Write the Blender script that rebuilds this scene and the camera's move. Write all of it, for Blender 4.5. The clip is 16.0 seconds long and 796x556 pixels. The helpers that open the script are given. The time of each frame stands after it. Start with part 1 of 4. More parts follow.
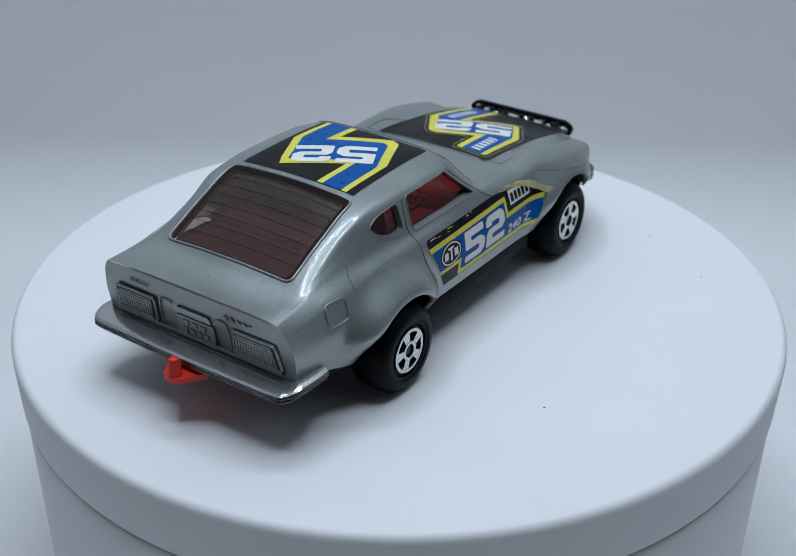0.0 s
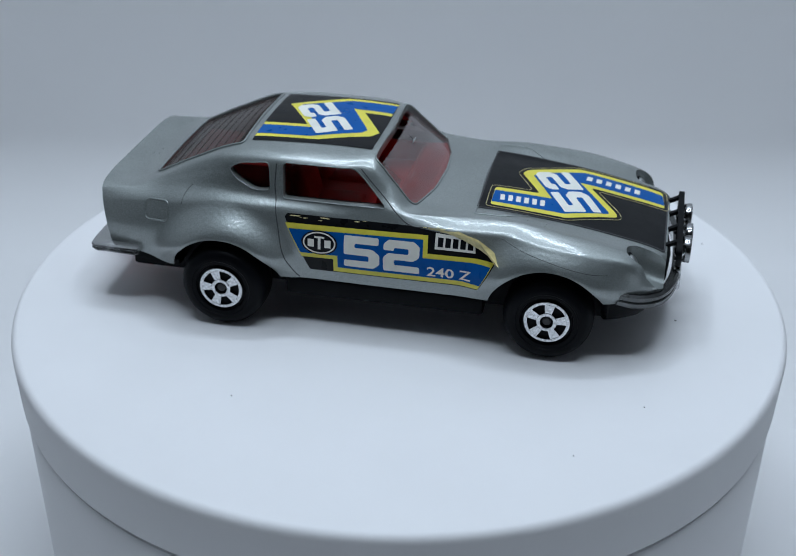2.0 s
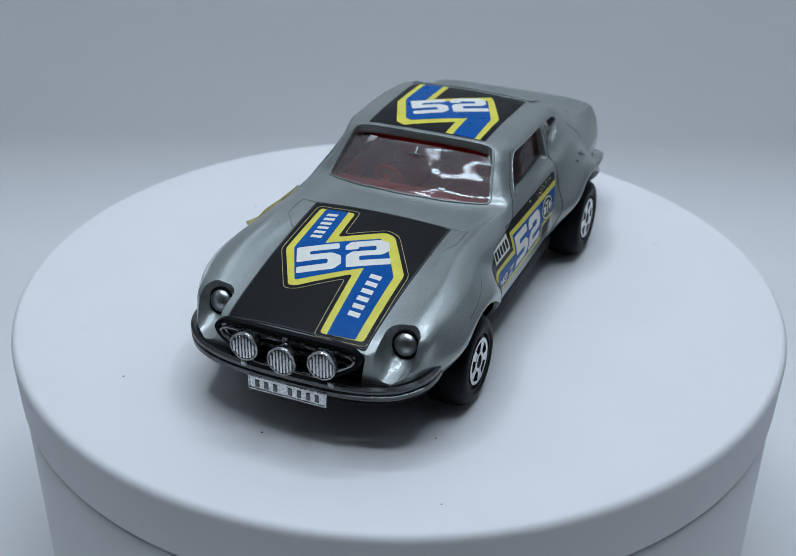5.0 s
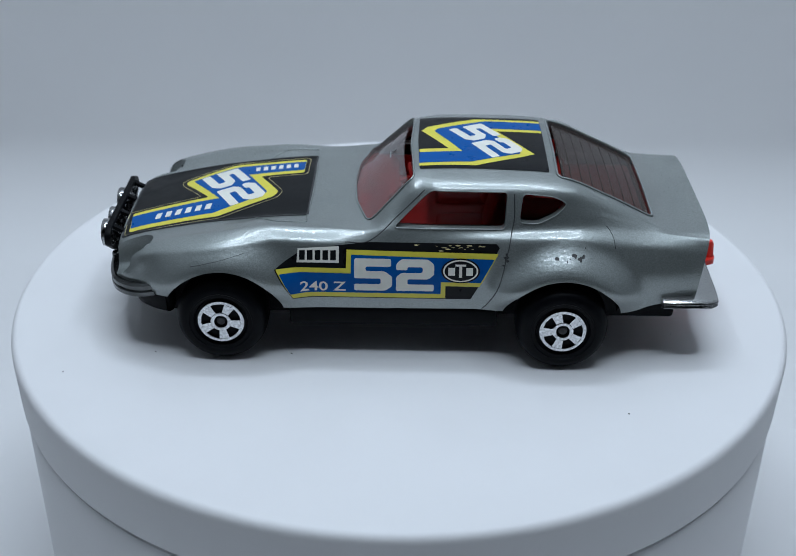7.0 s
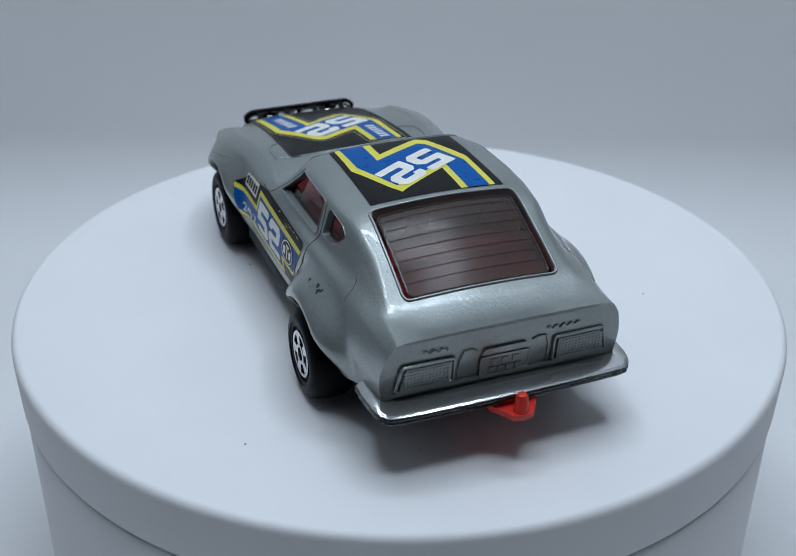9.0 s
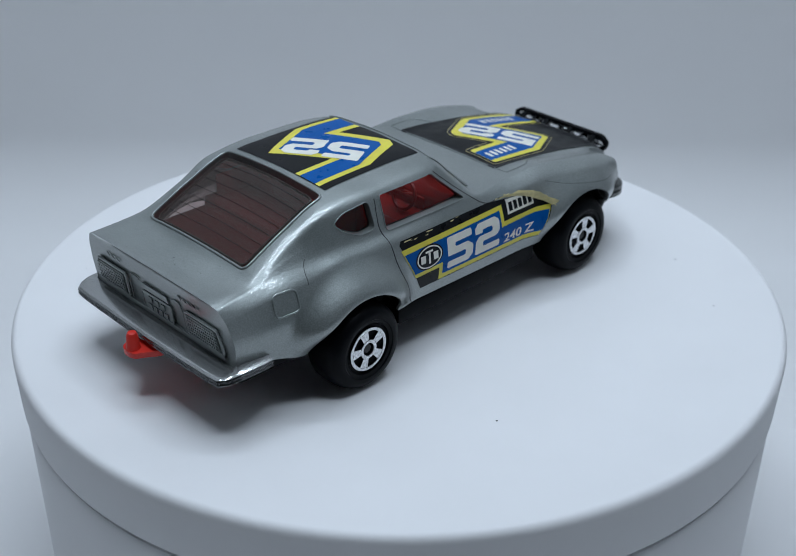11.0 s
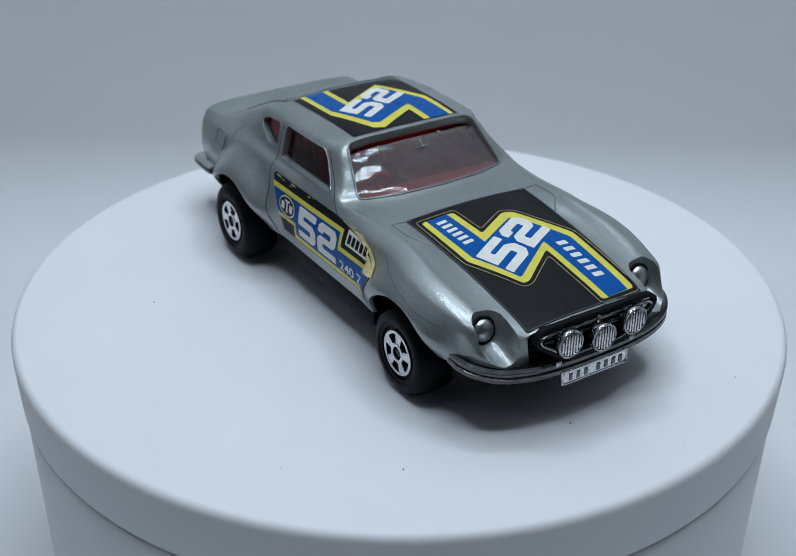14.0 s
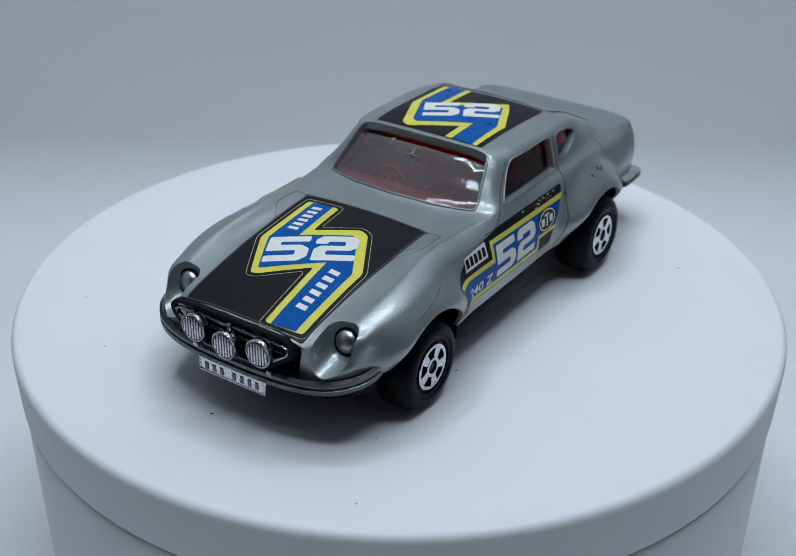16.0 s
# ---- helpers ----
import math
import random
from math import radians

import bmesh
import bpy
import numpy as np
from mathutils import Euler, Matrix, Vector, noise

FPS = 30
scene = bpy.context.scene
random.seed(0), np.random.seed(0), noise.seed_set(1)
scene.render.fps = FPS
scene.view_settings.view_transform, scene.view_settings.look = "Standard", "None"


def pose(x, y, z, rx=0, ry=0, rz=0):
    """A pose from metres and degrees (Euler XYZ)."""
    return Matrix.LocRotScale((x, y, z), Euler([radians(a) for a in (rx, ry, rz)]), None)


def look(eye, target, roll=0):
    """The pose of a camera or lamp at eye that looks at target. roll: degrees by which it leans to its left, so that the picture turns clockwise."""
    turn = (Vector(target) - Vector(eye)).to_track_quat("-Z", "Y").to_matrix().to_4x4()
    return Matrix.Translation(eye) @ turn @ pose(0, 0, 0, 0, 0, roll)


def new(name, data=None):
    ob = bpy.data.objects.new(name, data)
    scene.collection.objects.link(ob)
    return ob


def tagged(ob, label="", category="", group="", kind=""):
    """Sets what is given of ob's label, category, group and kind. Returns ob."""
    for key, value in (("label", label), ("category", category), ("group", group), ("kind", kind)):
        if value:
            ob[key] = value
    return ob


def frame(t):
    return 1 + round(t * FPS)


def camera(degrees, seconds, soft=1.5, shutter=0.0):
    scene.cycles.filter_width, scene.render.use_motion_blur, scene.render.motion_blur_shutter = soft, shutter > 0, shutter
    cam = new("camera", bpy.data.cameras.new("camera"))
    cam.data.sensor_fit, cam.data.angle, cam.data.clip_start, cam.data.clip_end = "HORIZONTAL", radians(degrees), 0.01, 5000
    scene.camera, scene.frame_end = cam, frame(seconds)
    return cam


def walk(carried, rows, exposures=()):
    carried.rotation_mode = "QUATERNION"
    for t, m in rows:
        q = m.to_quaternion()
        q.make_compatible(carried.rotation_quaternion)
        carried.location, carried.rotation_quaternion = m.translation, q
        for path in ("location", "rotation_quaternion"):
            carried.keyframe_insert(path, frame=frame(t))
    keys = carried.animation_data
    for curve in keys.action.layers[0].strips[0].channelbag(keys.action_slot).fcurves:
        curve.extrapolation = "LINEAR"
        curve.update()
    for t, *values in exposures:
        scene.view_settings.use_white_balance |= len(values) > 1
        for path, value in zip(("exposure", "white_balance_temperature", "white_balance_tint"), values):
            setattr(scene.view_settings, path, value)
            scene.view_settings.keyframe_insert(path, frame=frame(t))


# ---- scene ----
cam = camera(36.0, 16.0, soft=0.5)
EYE = (0.0, -0.20775, 0.11851)
TARGET = (-0.000300, 0.001797, 0.001511)
cam.data.dof.use_dof, cam.data.dof.focus_distance, cam.data.dof.aperture_fstop = True, 0.202, 33.0
walk(cam, [(0.0, look(EYE, TARGET, 0.513)), (16.0, look(EYE, TARGET, 0.513))], exposures=[(0.0, 0.01), (1.75, 0.05), (4.45, -0.06), (7.1, 0.05), (9.8, -0.06), (12.45, 0.05), (15.1, -0.06), (16.0, -0.03)])

# turntable: constant speed; the car stands a little off the axle
SPEED = -33.7245
HEADING = 55.37
CAR_AT = (-0.00235, 0.00287)


def turn(t):
    return pose(0, 0, 0, 0, 0, SPEED * t)


def car_pose(t):
    return turn(t) @ pose(CAR_AT[0], CAR_AT[1], 0.0, 0, 0, HEADING)


# ---------------------------------------------------------------- light
world = bpy.data.worlds.new("world")
scene.world = world
world.use_nodes = True
world.node_tree.nodes["Background"].inputs[0].default_value = (0.55, 0.6, 0.68, 1)
world.node_tree.nodes["Background"].inputs[1].default_value = 0.05

TENT_X, TENT_BACK, TENT_FRONT, TENT_TOP, TENT_FLOOR = 0.22, 0.150, -0.20, 0.50, -0.060
LED_COLOUR = (0.81, 0.94, 1.09)


def led_lamp(x, y, sx, sy, watts):
    data = bpy.data.lights.new("led_light", "AREA")
    data.shape, data.size, data.size_y, data.energy, data.color = "RECTANGLE", sx, sy, watts, LED_COLOUR
    ob = new("led_light", data)
    ob.matrix_world = look((x, y, TENT_TOP - 0.012), (x, y, 0))
    return ob


LED_X, LED_Y, LED_HALF_X, LED_HALF_Y = 0.012, -0.02, 0.13, 0.115
LED_WATTS = 0.112
LED_SPOTS = [(LED_X + x, LED_Y + s * LED_HALF_Y, 0.044, 0.032) for s in (1, -1) for x in np.linspace(-0.10, 0.10, 5)]
LED_SPOTS += [(LED_X + s * LED_HALF_X, LED_Y + y, 0.032, 0.044) for s in (1, -1) for y in np.linspace(-0.07, 0.07, 3)]
for spot in LED_SPOTS:
    led_lamp(*spot, LED_WATTS)


# ---------------------------------------------------------------- materials
def node_material(name):
    m = bpy.data.materials.new(name)
    m.use_nodes = True
    t = m.node_tree
    return m, t, t.nodes["Principled BSDF"]


def noise_node(t, scale, detail=3.0, rough=0.5):
    co = t.nodes.new("ShaderNodeTexCoord")
    n = t.nodes.new("ShaderNodeTexNoise")
    n.inputs["Scale"].default_value, n.inputs["Detail"].default_value, n.inputs["Roughness"].default_value = scale, detail, rough
    t.links.new(co.outputs["Object"], n.inputs["Vector"])
    return n


def ramp(t, source, stops):
    r = t.nodes.new("ShaderNodeValToRGB")
    r.color_ramp.elements[0].position, r.color_ramp.elements[0].color = stops[0][0], (*stops[0][1], 1)
    r.color_ramp.elements[1].position, r.color_ramp.elements[1].color = stops[-1][0], (*stops[-1][1], 1)
    for pos, col in stops[1:-1]:
        e = r.color_ramp.elements.new(pos)
        e.color = (*col, 1)
    t.links.new(source, r.inputs[0])
    return r


def grey(v):
    return (v, v, v)


def surface(name, colour, rough=0.5, metal=0.0, vary=0.06, scale=300.0, bump=0.0, bump_scale=2000.0, coat=0.0, spec=0.5, rough_vary=0.08):
    """A plain surface with slight variation of colour and gloss, and fine relief."""
    m, t, b = node_material(name)
    n = noise_node(t, scale, 4.0)
    lo = tuple(max(0.0, c * (1 - vary)) for c in colour)
    hi = tuple(c * (1 + vary) for c in colour)
    r = ramp(t, n.outputs["Fac"], [(0.3, lo), (0.7, hi)])
    t.links.new(r.outputs[0], b.inputs["Base Color"])
    rr = ramp(t, n.outputs["Fac"], [(0.25, grey(max(0.02, rough - rough_vary))), (0.75, grey(rough + rough_vary))])
    t.links.new(rr.outputs[0], b.inputs["Roughness"])
    b.inputs["Metallic"].default_value = metal
    b.inputs["Coat Weight"].default_value = coat
    b.inputs["Coat Roughness"].default_value = 0.12
    b.inputs["Specular IOR Level"].default_value = spec
    if bump:
        fine = noise_node(t, bump_scale, 2.0)
        bp = t.nodes.new("ShaderNodeBump")
        bp.inputs["Strength"].default_value, bp.inputs["Distance"].default_value = bump, 0.00005
        t.links.new(fine.outputs["Fac"], bp.inputs["Height"])
        t.links.new(bp.outputs[0], b.inputs["Normal"])
    return m


def silver_paint():
    """Silver metallic lacquer: fine flakes, orange peel, small dark chips."""
    m, t, b = node_material("silver_paint")
    big = noise_node(t, 90.0, 4.0)
    flake = noise_node(t, 5200.0, 2.0)
    base = ramp(t, big.outputs["Fac"], [(0.3, (0.247, 0.276, 0.270)), (0.7, (0.305, 0.333, 0.326))])
    fl = ramp(t, flake.outputs["Fac"], [(0.35, grey(0.80)), (0.68, grey(1.12))])
    mul = t.nodes.new("ShaderNodeMix")
    mul.data_type, mul.blend_type = "RGBA", "MULTIPLY"
    mul.inputs["Factor"].default_value = 1.0
    t.links.new(base.outputs[0], mul.inputs["A"])
    t.links.new(fl.outputs[0], mul.inputs["B"])
    chips = noise_node(t, 620.0, 5.0, 0.7)
    mask = ramp(t, chips.outputs["Fac"], [(0.735, grey(0.0)), (0.75, grey(1.0))])
    chip = t.nodes.new("ShaderNodeMix")
    chip.data_type = "RGBA"
    t.links.new(mask.outputs[0], chip.inputs["Factor"])
    t.links.new(mul.outputs["Result"], chip.inputs["A"])
    chip.inputs["B"].default_value = (0.06, 0.06, 0.065, 1)
    t.links.new(chip.outputs["Result"], b.inputs["Base Color"])
    b.inputs["Metallic"].default_value = 0.56
    rr = ramp(t, big.outputs["Fac"], [(0.3, grey(0.34)), (0.7, grey(0.43))])
    t.links.new(rr.outputs[0], b.inputs["Roughness"])
    b.inputs["Coat Weight"].default_value = 0.85
    b.inputs["Coat Roughness"].default_value = 0.06
    peel = noise_node(t, 1500.0, 3.0)
    bp = t.nodes.new("ShaderNodeBump")
    bp.inputs["Strength"].default_value, bp.inputs["Distance"].default_value = 0.55, 0.00008
    t.links.new(peel.outputs["Fac"], bp.inputs["Height"])
    t.links.new(bp.outputs[0], b.inputs["Normal"])
    t.links.new(bp.outputs[0], b.inputs["Coat Normal"])
    return m


def chrome_worn_reflections():
    """Vacuum plating with dull and dark worn spots; the darkest tones also paint in near-black reflections."""
    m, t, b = node_material("worn_chrome_dark_reflections")
    n = noise_node(t, 900.0, 5.0, 0.65)
    col = ramp(t, n.outputs["Fac"], [(0.27, (0.03, 0.03, 0.033)), (0.43, (0.24, 0.245, 0.25)), (0.75, (0.62, 0.63, 0.64))])
    t.links.new(col.outputs[0], b.inputs["Base Color"])
    rr = ramp(t, n.outputs["Fac"], [(0.3, grey(0.40)), (0.6, grey(0.08))])
    t.links.new(rr.outputs[0], b.inputs["Roughness"])
    b.inputs["Metallic"].default_value = 1.0
    return m


def clear_glazing(name, tint, gloss_rough=0.03, gain=1.0):
    """Thin moulded plastic glazing: tinted see-through sheet with a Fresnel gloss."""
    m = bpy.data.materials.new(name)
    m.use_nodes = True
    t = m.node_tree
    t.nodes.remove(t.nodes["Principled BSDF"])
    out = t.nodes["Material Output"]
    tr = t.nodes.new("ShaderNodeBsdfTransparent")
    tr.inputs[0].default_value = (*tint, 1)
    gl = t.nodes.new("ShaderNodeBsdfGlossy")
    gl.inputs["Roughness"].default_value = gloss_rough
    gl.inputs["Color"].default_value = (gain, gain, gain, 1)
    fr = t.nodes.new("ShaderNodeFresnel")
    fr.inputs[0].default_value = 1.5
    n = noise_node(t, 260.0, 2.0)
    bp = t.nodes.new("ShaderNodeBump")
    bp.inputs["Strength"].default_value, bp.inputs["Distance"].default_value = 0.10, 0.0002
    t.links.new(n.outputs["Fac"], bp.inputs["Height"])
    t.links.new(bp.outputs[0], gl.inputs["Normal"])
    mix = t.nodes.new("ShaderNodeMixShader")
    t.links.new(fr.outputs[0], mix.inputs[0])
    t.links.new(tr.outputs[0], mix.inputs[1])
    t.links.new(gl.outputs[0], mix.inputs[2])
    t.links.new(mix.outputs[0], out.inputs[0])
    return m


def frosted_glazing(name, body_colour, tint, share, gloss_rough=0.22, gain=1.0, grain=0.3):
    """Grained tinted plastic: part see-through, part milky, with a soft gloss."""
    m = clear_glazing(name, tint, gloss_rough, gain)
    t = m.node_tree
    out = t.nodes["Material Output"]
    see = out.inputs[0].links[0].from_socket
    d = t.nodes.new("ShaderNodeBsdfPrincipled")
    d.inputs["Roughness"].default_value = 0.26
    d.inputs["Specular IOR Level"].default_value = 0.2
    n = noise_node(t, 1400.0, 4.0, 0.6)
    c = ramp(t, n.outputs["Fac"], [(0.3, tuple(v * 0.8 for v in body_colour)), (0.7, tuple(v * 1.15 for v in body_colour))])
    t.links.new(c.outputs[0], d.inputs["Base Color"])
    bp = t.nodes.new("ShaderNodeBump")
    bp.inputs["Strength"].default_value, bp.inputs["Distance"].default_value = grain, 0.00008
    t.links.new(n.outputs["Fac"], bp.inputs["Height"])
    t.links.new(bp.outputs[0], d.inputs["Normal"])
    mix = t.nodes.new("ShaderNodeMixShader")
    mix.inputs[0].default_value = share
    t.links.new(see, mix.inputs[1])
    t.links.new(d.outputs[0], mix.inputs[2])
    t.links.new(mix.outputs[0], out.inputs[0])
    return m


SILVER = silver_paint()
CHROME = chrome_worn_reflections()
BRIGHT = surface("bright_plating", (0.60, 0.61, 0.62), 0.17, 1.0, 0.42, 2600.0, 0.25, 1800.0)
PLATE_WHITE = surface("turntable_white", (0.82, 0.82, 0.83), 0.55, 0.0, 0.012, 60.0, 0.15, 3000.0, spec=0.3)
BASE_WHITE = surface("base_white", (0.84, 0.84, 0.85), 0.5, 0.0, 0.015, 40.0, 0.2, 2600.0, spec=0.3)
SHEET = surface("white_sheet", (0.81, 0.81, 0.815), 0.75, 0.0, 0.012, 12.0, 0.1, 900.0, spec=0.2)
# tones of the unseen top and side panels, darkened to cut fill light
TENT_DARK = surface("fill_cut_black", (0.035, 0.036, 0.038), 0.7, 0.0, 0.1, 20.0, spec=0.2)
TENT = surface("fill_cut_grey", (0.30, 0.302, 0.307), 0.7, 0.0, 0.02, 20.0, spec=0.2)
TABLE = surface("table_wood", (0.20, 0.13, 0.08), 0.5, 0.0, 0.2, 18.0, 0.2, 400.0)
ROOM = surface("room_paint", (0.45, 0.45, 0.44), 0.8, 0.0, 0.03, 3.0)
RUBBER = surface("black_tyre", (0.0025, 0.003, 0.0045), 0.42, 0.0, 0.2, 500.0, 0.2, 2500.0, spec=0.09)
BLACK = surface("black_plastic", (0.0035, 0.004, 0.0052), 0.45, 0.0, 0.25, 400.0, 0.25, 2500.0, spec=0.08)
BONNET_BLACK = surface("black_bonnet_paint", (0.007, 0.0078, 0.009), 0.36, 0.0, 0.2, 350.0, 0.15, 1800.0, spec=0.14)
STICKER_BLACK = surface("sticker_black", (0.007, 0.0075, 0.009), 0.32, 0.0, 0.2, 350.0, 0.1, 1500.0, spec=0.14)
STICKER_YELLOW = surface("sticker_yellow", (0.74, 0.66, 0.07), 0.4, 0.0, 0.06, 500.0)
STICKER_BLUE = surface("sticker_blue", (0.001, 0.088, 0.34), 0.32, 0.0, 0.08, 500.0, spec=0.08)
STICKER_WHITE = surface("sticker_white", (0.80, 0.79, 0.72), 0.42, 0.0, 0.05, 500.0)
STICKER_BACK = surface("aged_sticker_backing", (0.66, 0.58, 0.30), 0.7, 0.0, 0.2, 900.0, 0.5, 1500.0)
RED = surface("red_plastic", (0.54, 0.028, 0.025), 0.4, 0.0, 0.1, 300.0, 0.15, 1500.0)
HOOK_RED = surface("red_hook_plastic", (0.70, 0.030, 0.018), 0.38, 0.0, 0.08, 300.0, 0.15, 1500.0)
SEAM = surface("seam_shadow", (0.05, 0.052, 0.055), 0.7)
CHIP = surface("bare_metal_chip", (0.05, 0.05, 0.052), 0.55, 0.4, 0.5, 900.0)
LAMP_METAL = surface("lamp_metal", (0.58, 0.60, 0.60), 0.33, 1.0, 0.1, 700.0)
# the windscreen's pale milky share paints in a haze of reflections
GLASS = frosted_glazing("windscreen_plastic_haze", (0.42, 0.36, 0.36), (0.82, 0.76, 0.75), 0.25, 0.05)
SIDE_GLASS = clear_glazing("side_glazing", (0.64, 0.56, 0.56), 0.03)
SMOKE = frosted_glazing("rear_glazing", (0.080, 0.062, 0.056), (0.60, 0.45, 0.43), 0.56, 0.16, 0.45, 0.5)
LED_BOARD = surface("led_board", (0.10, 0.10, 0.10), 0.5)


def dull_plating():
    """Dulled silver plating with a few dark chips."""
    m, t, b = node_material("dull_plating")
    n = noise_node(t, 700.0, 5.0, 0.7)
    col = ramp(t, n.outputs["Fac"], [(0.22, (0.46, 0.47, 0.47)), (0.665, (0.56, 0.57, 0.57)), (0.69, (0.04, 0.04, 0.04))])
    t.links.new(col.outputs[0], b.inputs["Base Color"])
    b.inputs["Metallic"].default_value = 0.85
    b.inputs["Roughness"].default_value = 0.17
    return m


DULL = dull_plating()
DARK_PLATING = surface("dark_worn_plating", (0.11, 0.114, 0.114), 0.20, 0.95, 0.22, 500.0, 0.15, 1500.0)


# ---------------------------------------------------------------- mesh helpers
MM = 0.001


def finish(name, mesh, material, parent=None, label="", sharp=32.0):
    mesh.materials.clear()
    mesh.materials.append(material)
    mesh.shade_smooth()
    mesh.set_sharp_from_angle(angle=radians(sharp))
    ob = new(name, mesh)
    if parent is not None:
        ob.parent = parent
    if label:
        tagged(ob, label)
    return ob


def part(name, bm, material, parent=None, label="", sharp=32.0, unit=MM):
    """Links a bmesh in millimetres as one mesh object under a thing or a part."""
    bmesh.ops.recalc_face_normals(bm, faces=bm.faces)
    bmesh.ops.scale(bm, vec=(unit, unit, unit), verts=bm.verts)
    mesh = bpy.data.meshes.new(name)
    bm.to_mesh(mesh)
    bm.free()
    return finish(name, mesh, material, parent, label, sharp)


def thing(name, label, category, group="", kind=""):
    return tagged(new(name), label, category, group, kind)


def round_poly(pts, r, n=5):
    """Rounds the corners of a closed outline by radius r."""
    out = []
    k = len(pts)
    for i in range(k):
        p, a, b = Vector(pts[i]), Vector(pts[i - 1]), Vector(pts[(i + 1) % k])
        rr = min(r, (a - p).length * 0.45, (b - p).length * 0.45)
        p0, p1 = p + (a - p).normalized() * rr, p + (b - p).normalized() * rr
        for j in range(n + 1):
            s = j / n
            out.append(tuple(p0 * (1 - s) ** 2 + p * 2 * s * (1 - s) + p1 * s * s))
    return out


def prism(bm, outline, place, lo, hi):
    """A closed prism: place(u, v, w) gives the point."""
    a = [bm.verts.new(place(u, v, lo)) for u, v in outline]
    b = [bm.verts.new(place(u, v, hi)) for u, v in outline]
    n = len(outline)
    bm.faces.new(a)
    bm.faces.new(b[::-1])
    for i in range(n):
        bm.faces.new((a[i], b[i], b[(i + 1) % n], a[(i + 1) % n]))
    return bm


def box(bm, lo, hi, bevel=0.0, seg=2):
    fresh = bmesh.new()
    bmesh.ops.create_cube(fresh, size=1.0)
    for v in fresh.verts:
        v.co = [lo[i] + (v.co[i] + 0.5) * (hi[i] - lo[i]) for i in range(3)]
    if bevel:
        bmesh.ops.bevel(fresh, geom=fresh.edges, offset=bevel, segments=seg, profile=0.5, affect="EDGES")
    merge(bm, fresh)
    return bm


def merge(bm, other):
    m = bpy.data.meshes.new("tmp")
    other.to_mesh(m)
    other.free()
    bm.from_mesh(m)
    bpy.data.meshes.remove(m)


def revolve(bm, profile, place, n=48, closed=False):
    """Turns a profile of (radius, height); place(x, y, h) gives the point."""
    rings = []
    for r, h in profile:
        if r < 1e-6:
            rings.append([bm.verts.new(place(0, 0, h))])
        else:
            rings.append([bm.verts.new(place(r * math.cos(2 * math.pi * i / n), r * math.sin(2 * math.pi * i / n), h)) for i in range(n)])
    pairs = list(zip(rings, rings[1:])) + ([(rings[-1], rings[0])] if closed else [])
    for a, b in pairs:
        for i in range(n):
            j = (i + 1) % n
            if len(a) == 1 and len(b) == 1:
                continue
            if len(a) == 1:
                bm.faces.new((a[0], b[i], b[j]))
            elif len(b) == 1:
                bm.faces.new((a[i], b[0], a[j]))
            else:
                bm.faces.new((a[i], b[i], b[j], a[j]))
    return bm


def sweep(bm, path, section, closed=False, up=(0, 0, 1)):
    """Carries a closed section of (side, up) along a path."""
    path = [Vector(p) for p in path]
    up, n = Vector(up), len(path)
    rings = []
    for i, p in enumerate(path):
        a = path[i - 1] if (i > 0 or closed) else p
        b = path[(i + 1) % n] if (i < n - 1 or closed) else p
        tan = (b - a).normalized()
        side = tan.cross(up)
        side = side.normalized() if side.length > 1e-4 else Vector((0, 1, 0))
        top = side.cross(tan)
        rings.append([bm.verts.new(p + side * s + top * q) for s, q in section])
    m = len(section)
    for i in range(n if closed else n - 1):
        a, b = rings[i], rings[(i + 1) % n]
        for j in range(m):
            bm.faces.new((a[j], a[(j + 1) % m], b[(j + 1) % m], b[j]))
    if not closed:
        bm.faces.new(rings[0][::-1])
        bm.faces.new(rings[-1])
    return bm


def disc(r, n=8):
    return [(r * math.cos(2 * math.pi * i / n), r * math.sin(2 * math.pi * i / n)) for i in range(n)]


def smooth_path(pts, n=8):
    """A smooth line through the points."""
    p = [Vector(q) for q in pts]
    p = [2 * p[0] - p[1]] + p + [2 * p[-1] - p[-2]]
    out = []
    for i in range(1, len(p) - 2):
        for j in range(n):
            s = j / n
            out.append(0.5 * (2 * p[i] + (p[i + 1] - p[i - 1]) * s + (2 * p[i - 1] - 5 * p[i] + 4 * p[i + 1] - p[i + 2]) * s * s
                              + (3 * p[i] - p[i - 1] - 3 * p[i + 1] + p[i + 2]) * s ** 3))
    return out + [p[-2]]


# ---------------------------------------------------------------- the light tent and the room
def flat_box(name, lo, hi, material, label, category="", kind="structure"):
    return tagged(part(name, box(bmesh.new(), lo, hi), material, None, unit=1.0), label, category, "", kind)


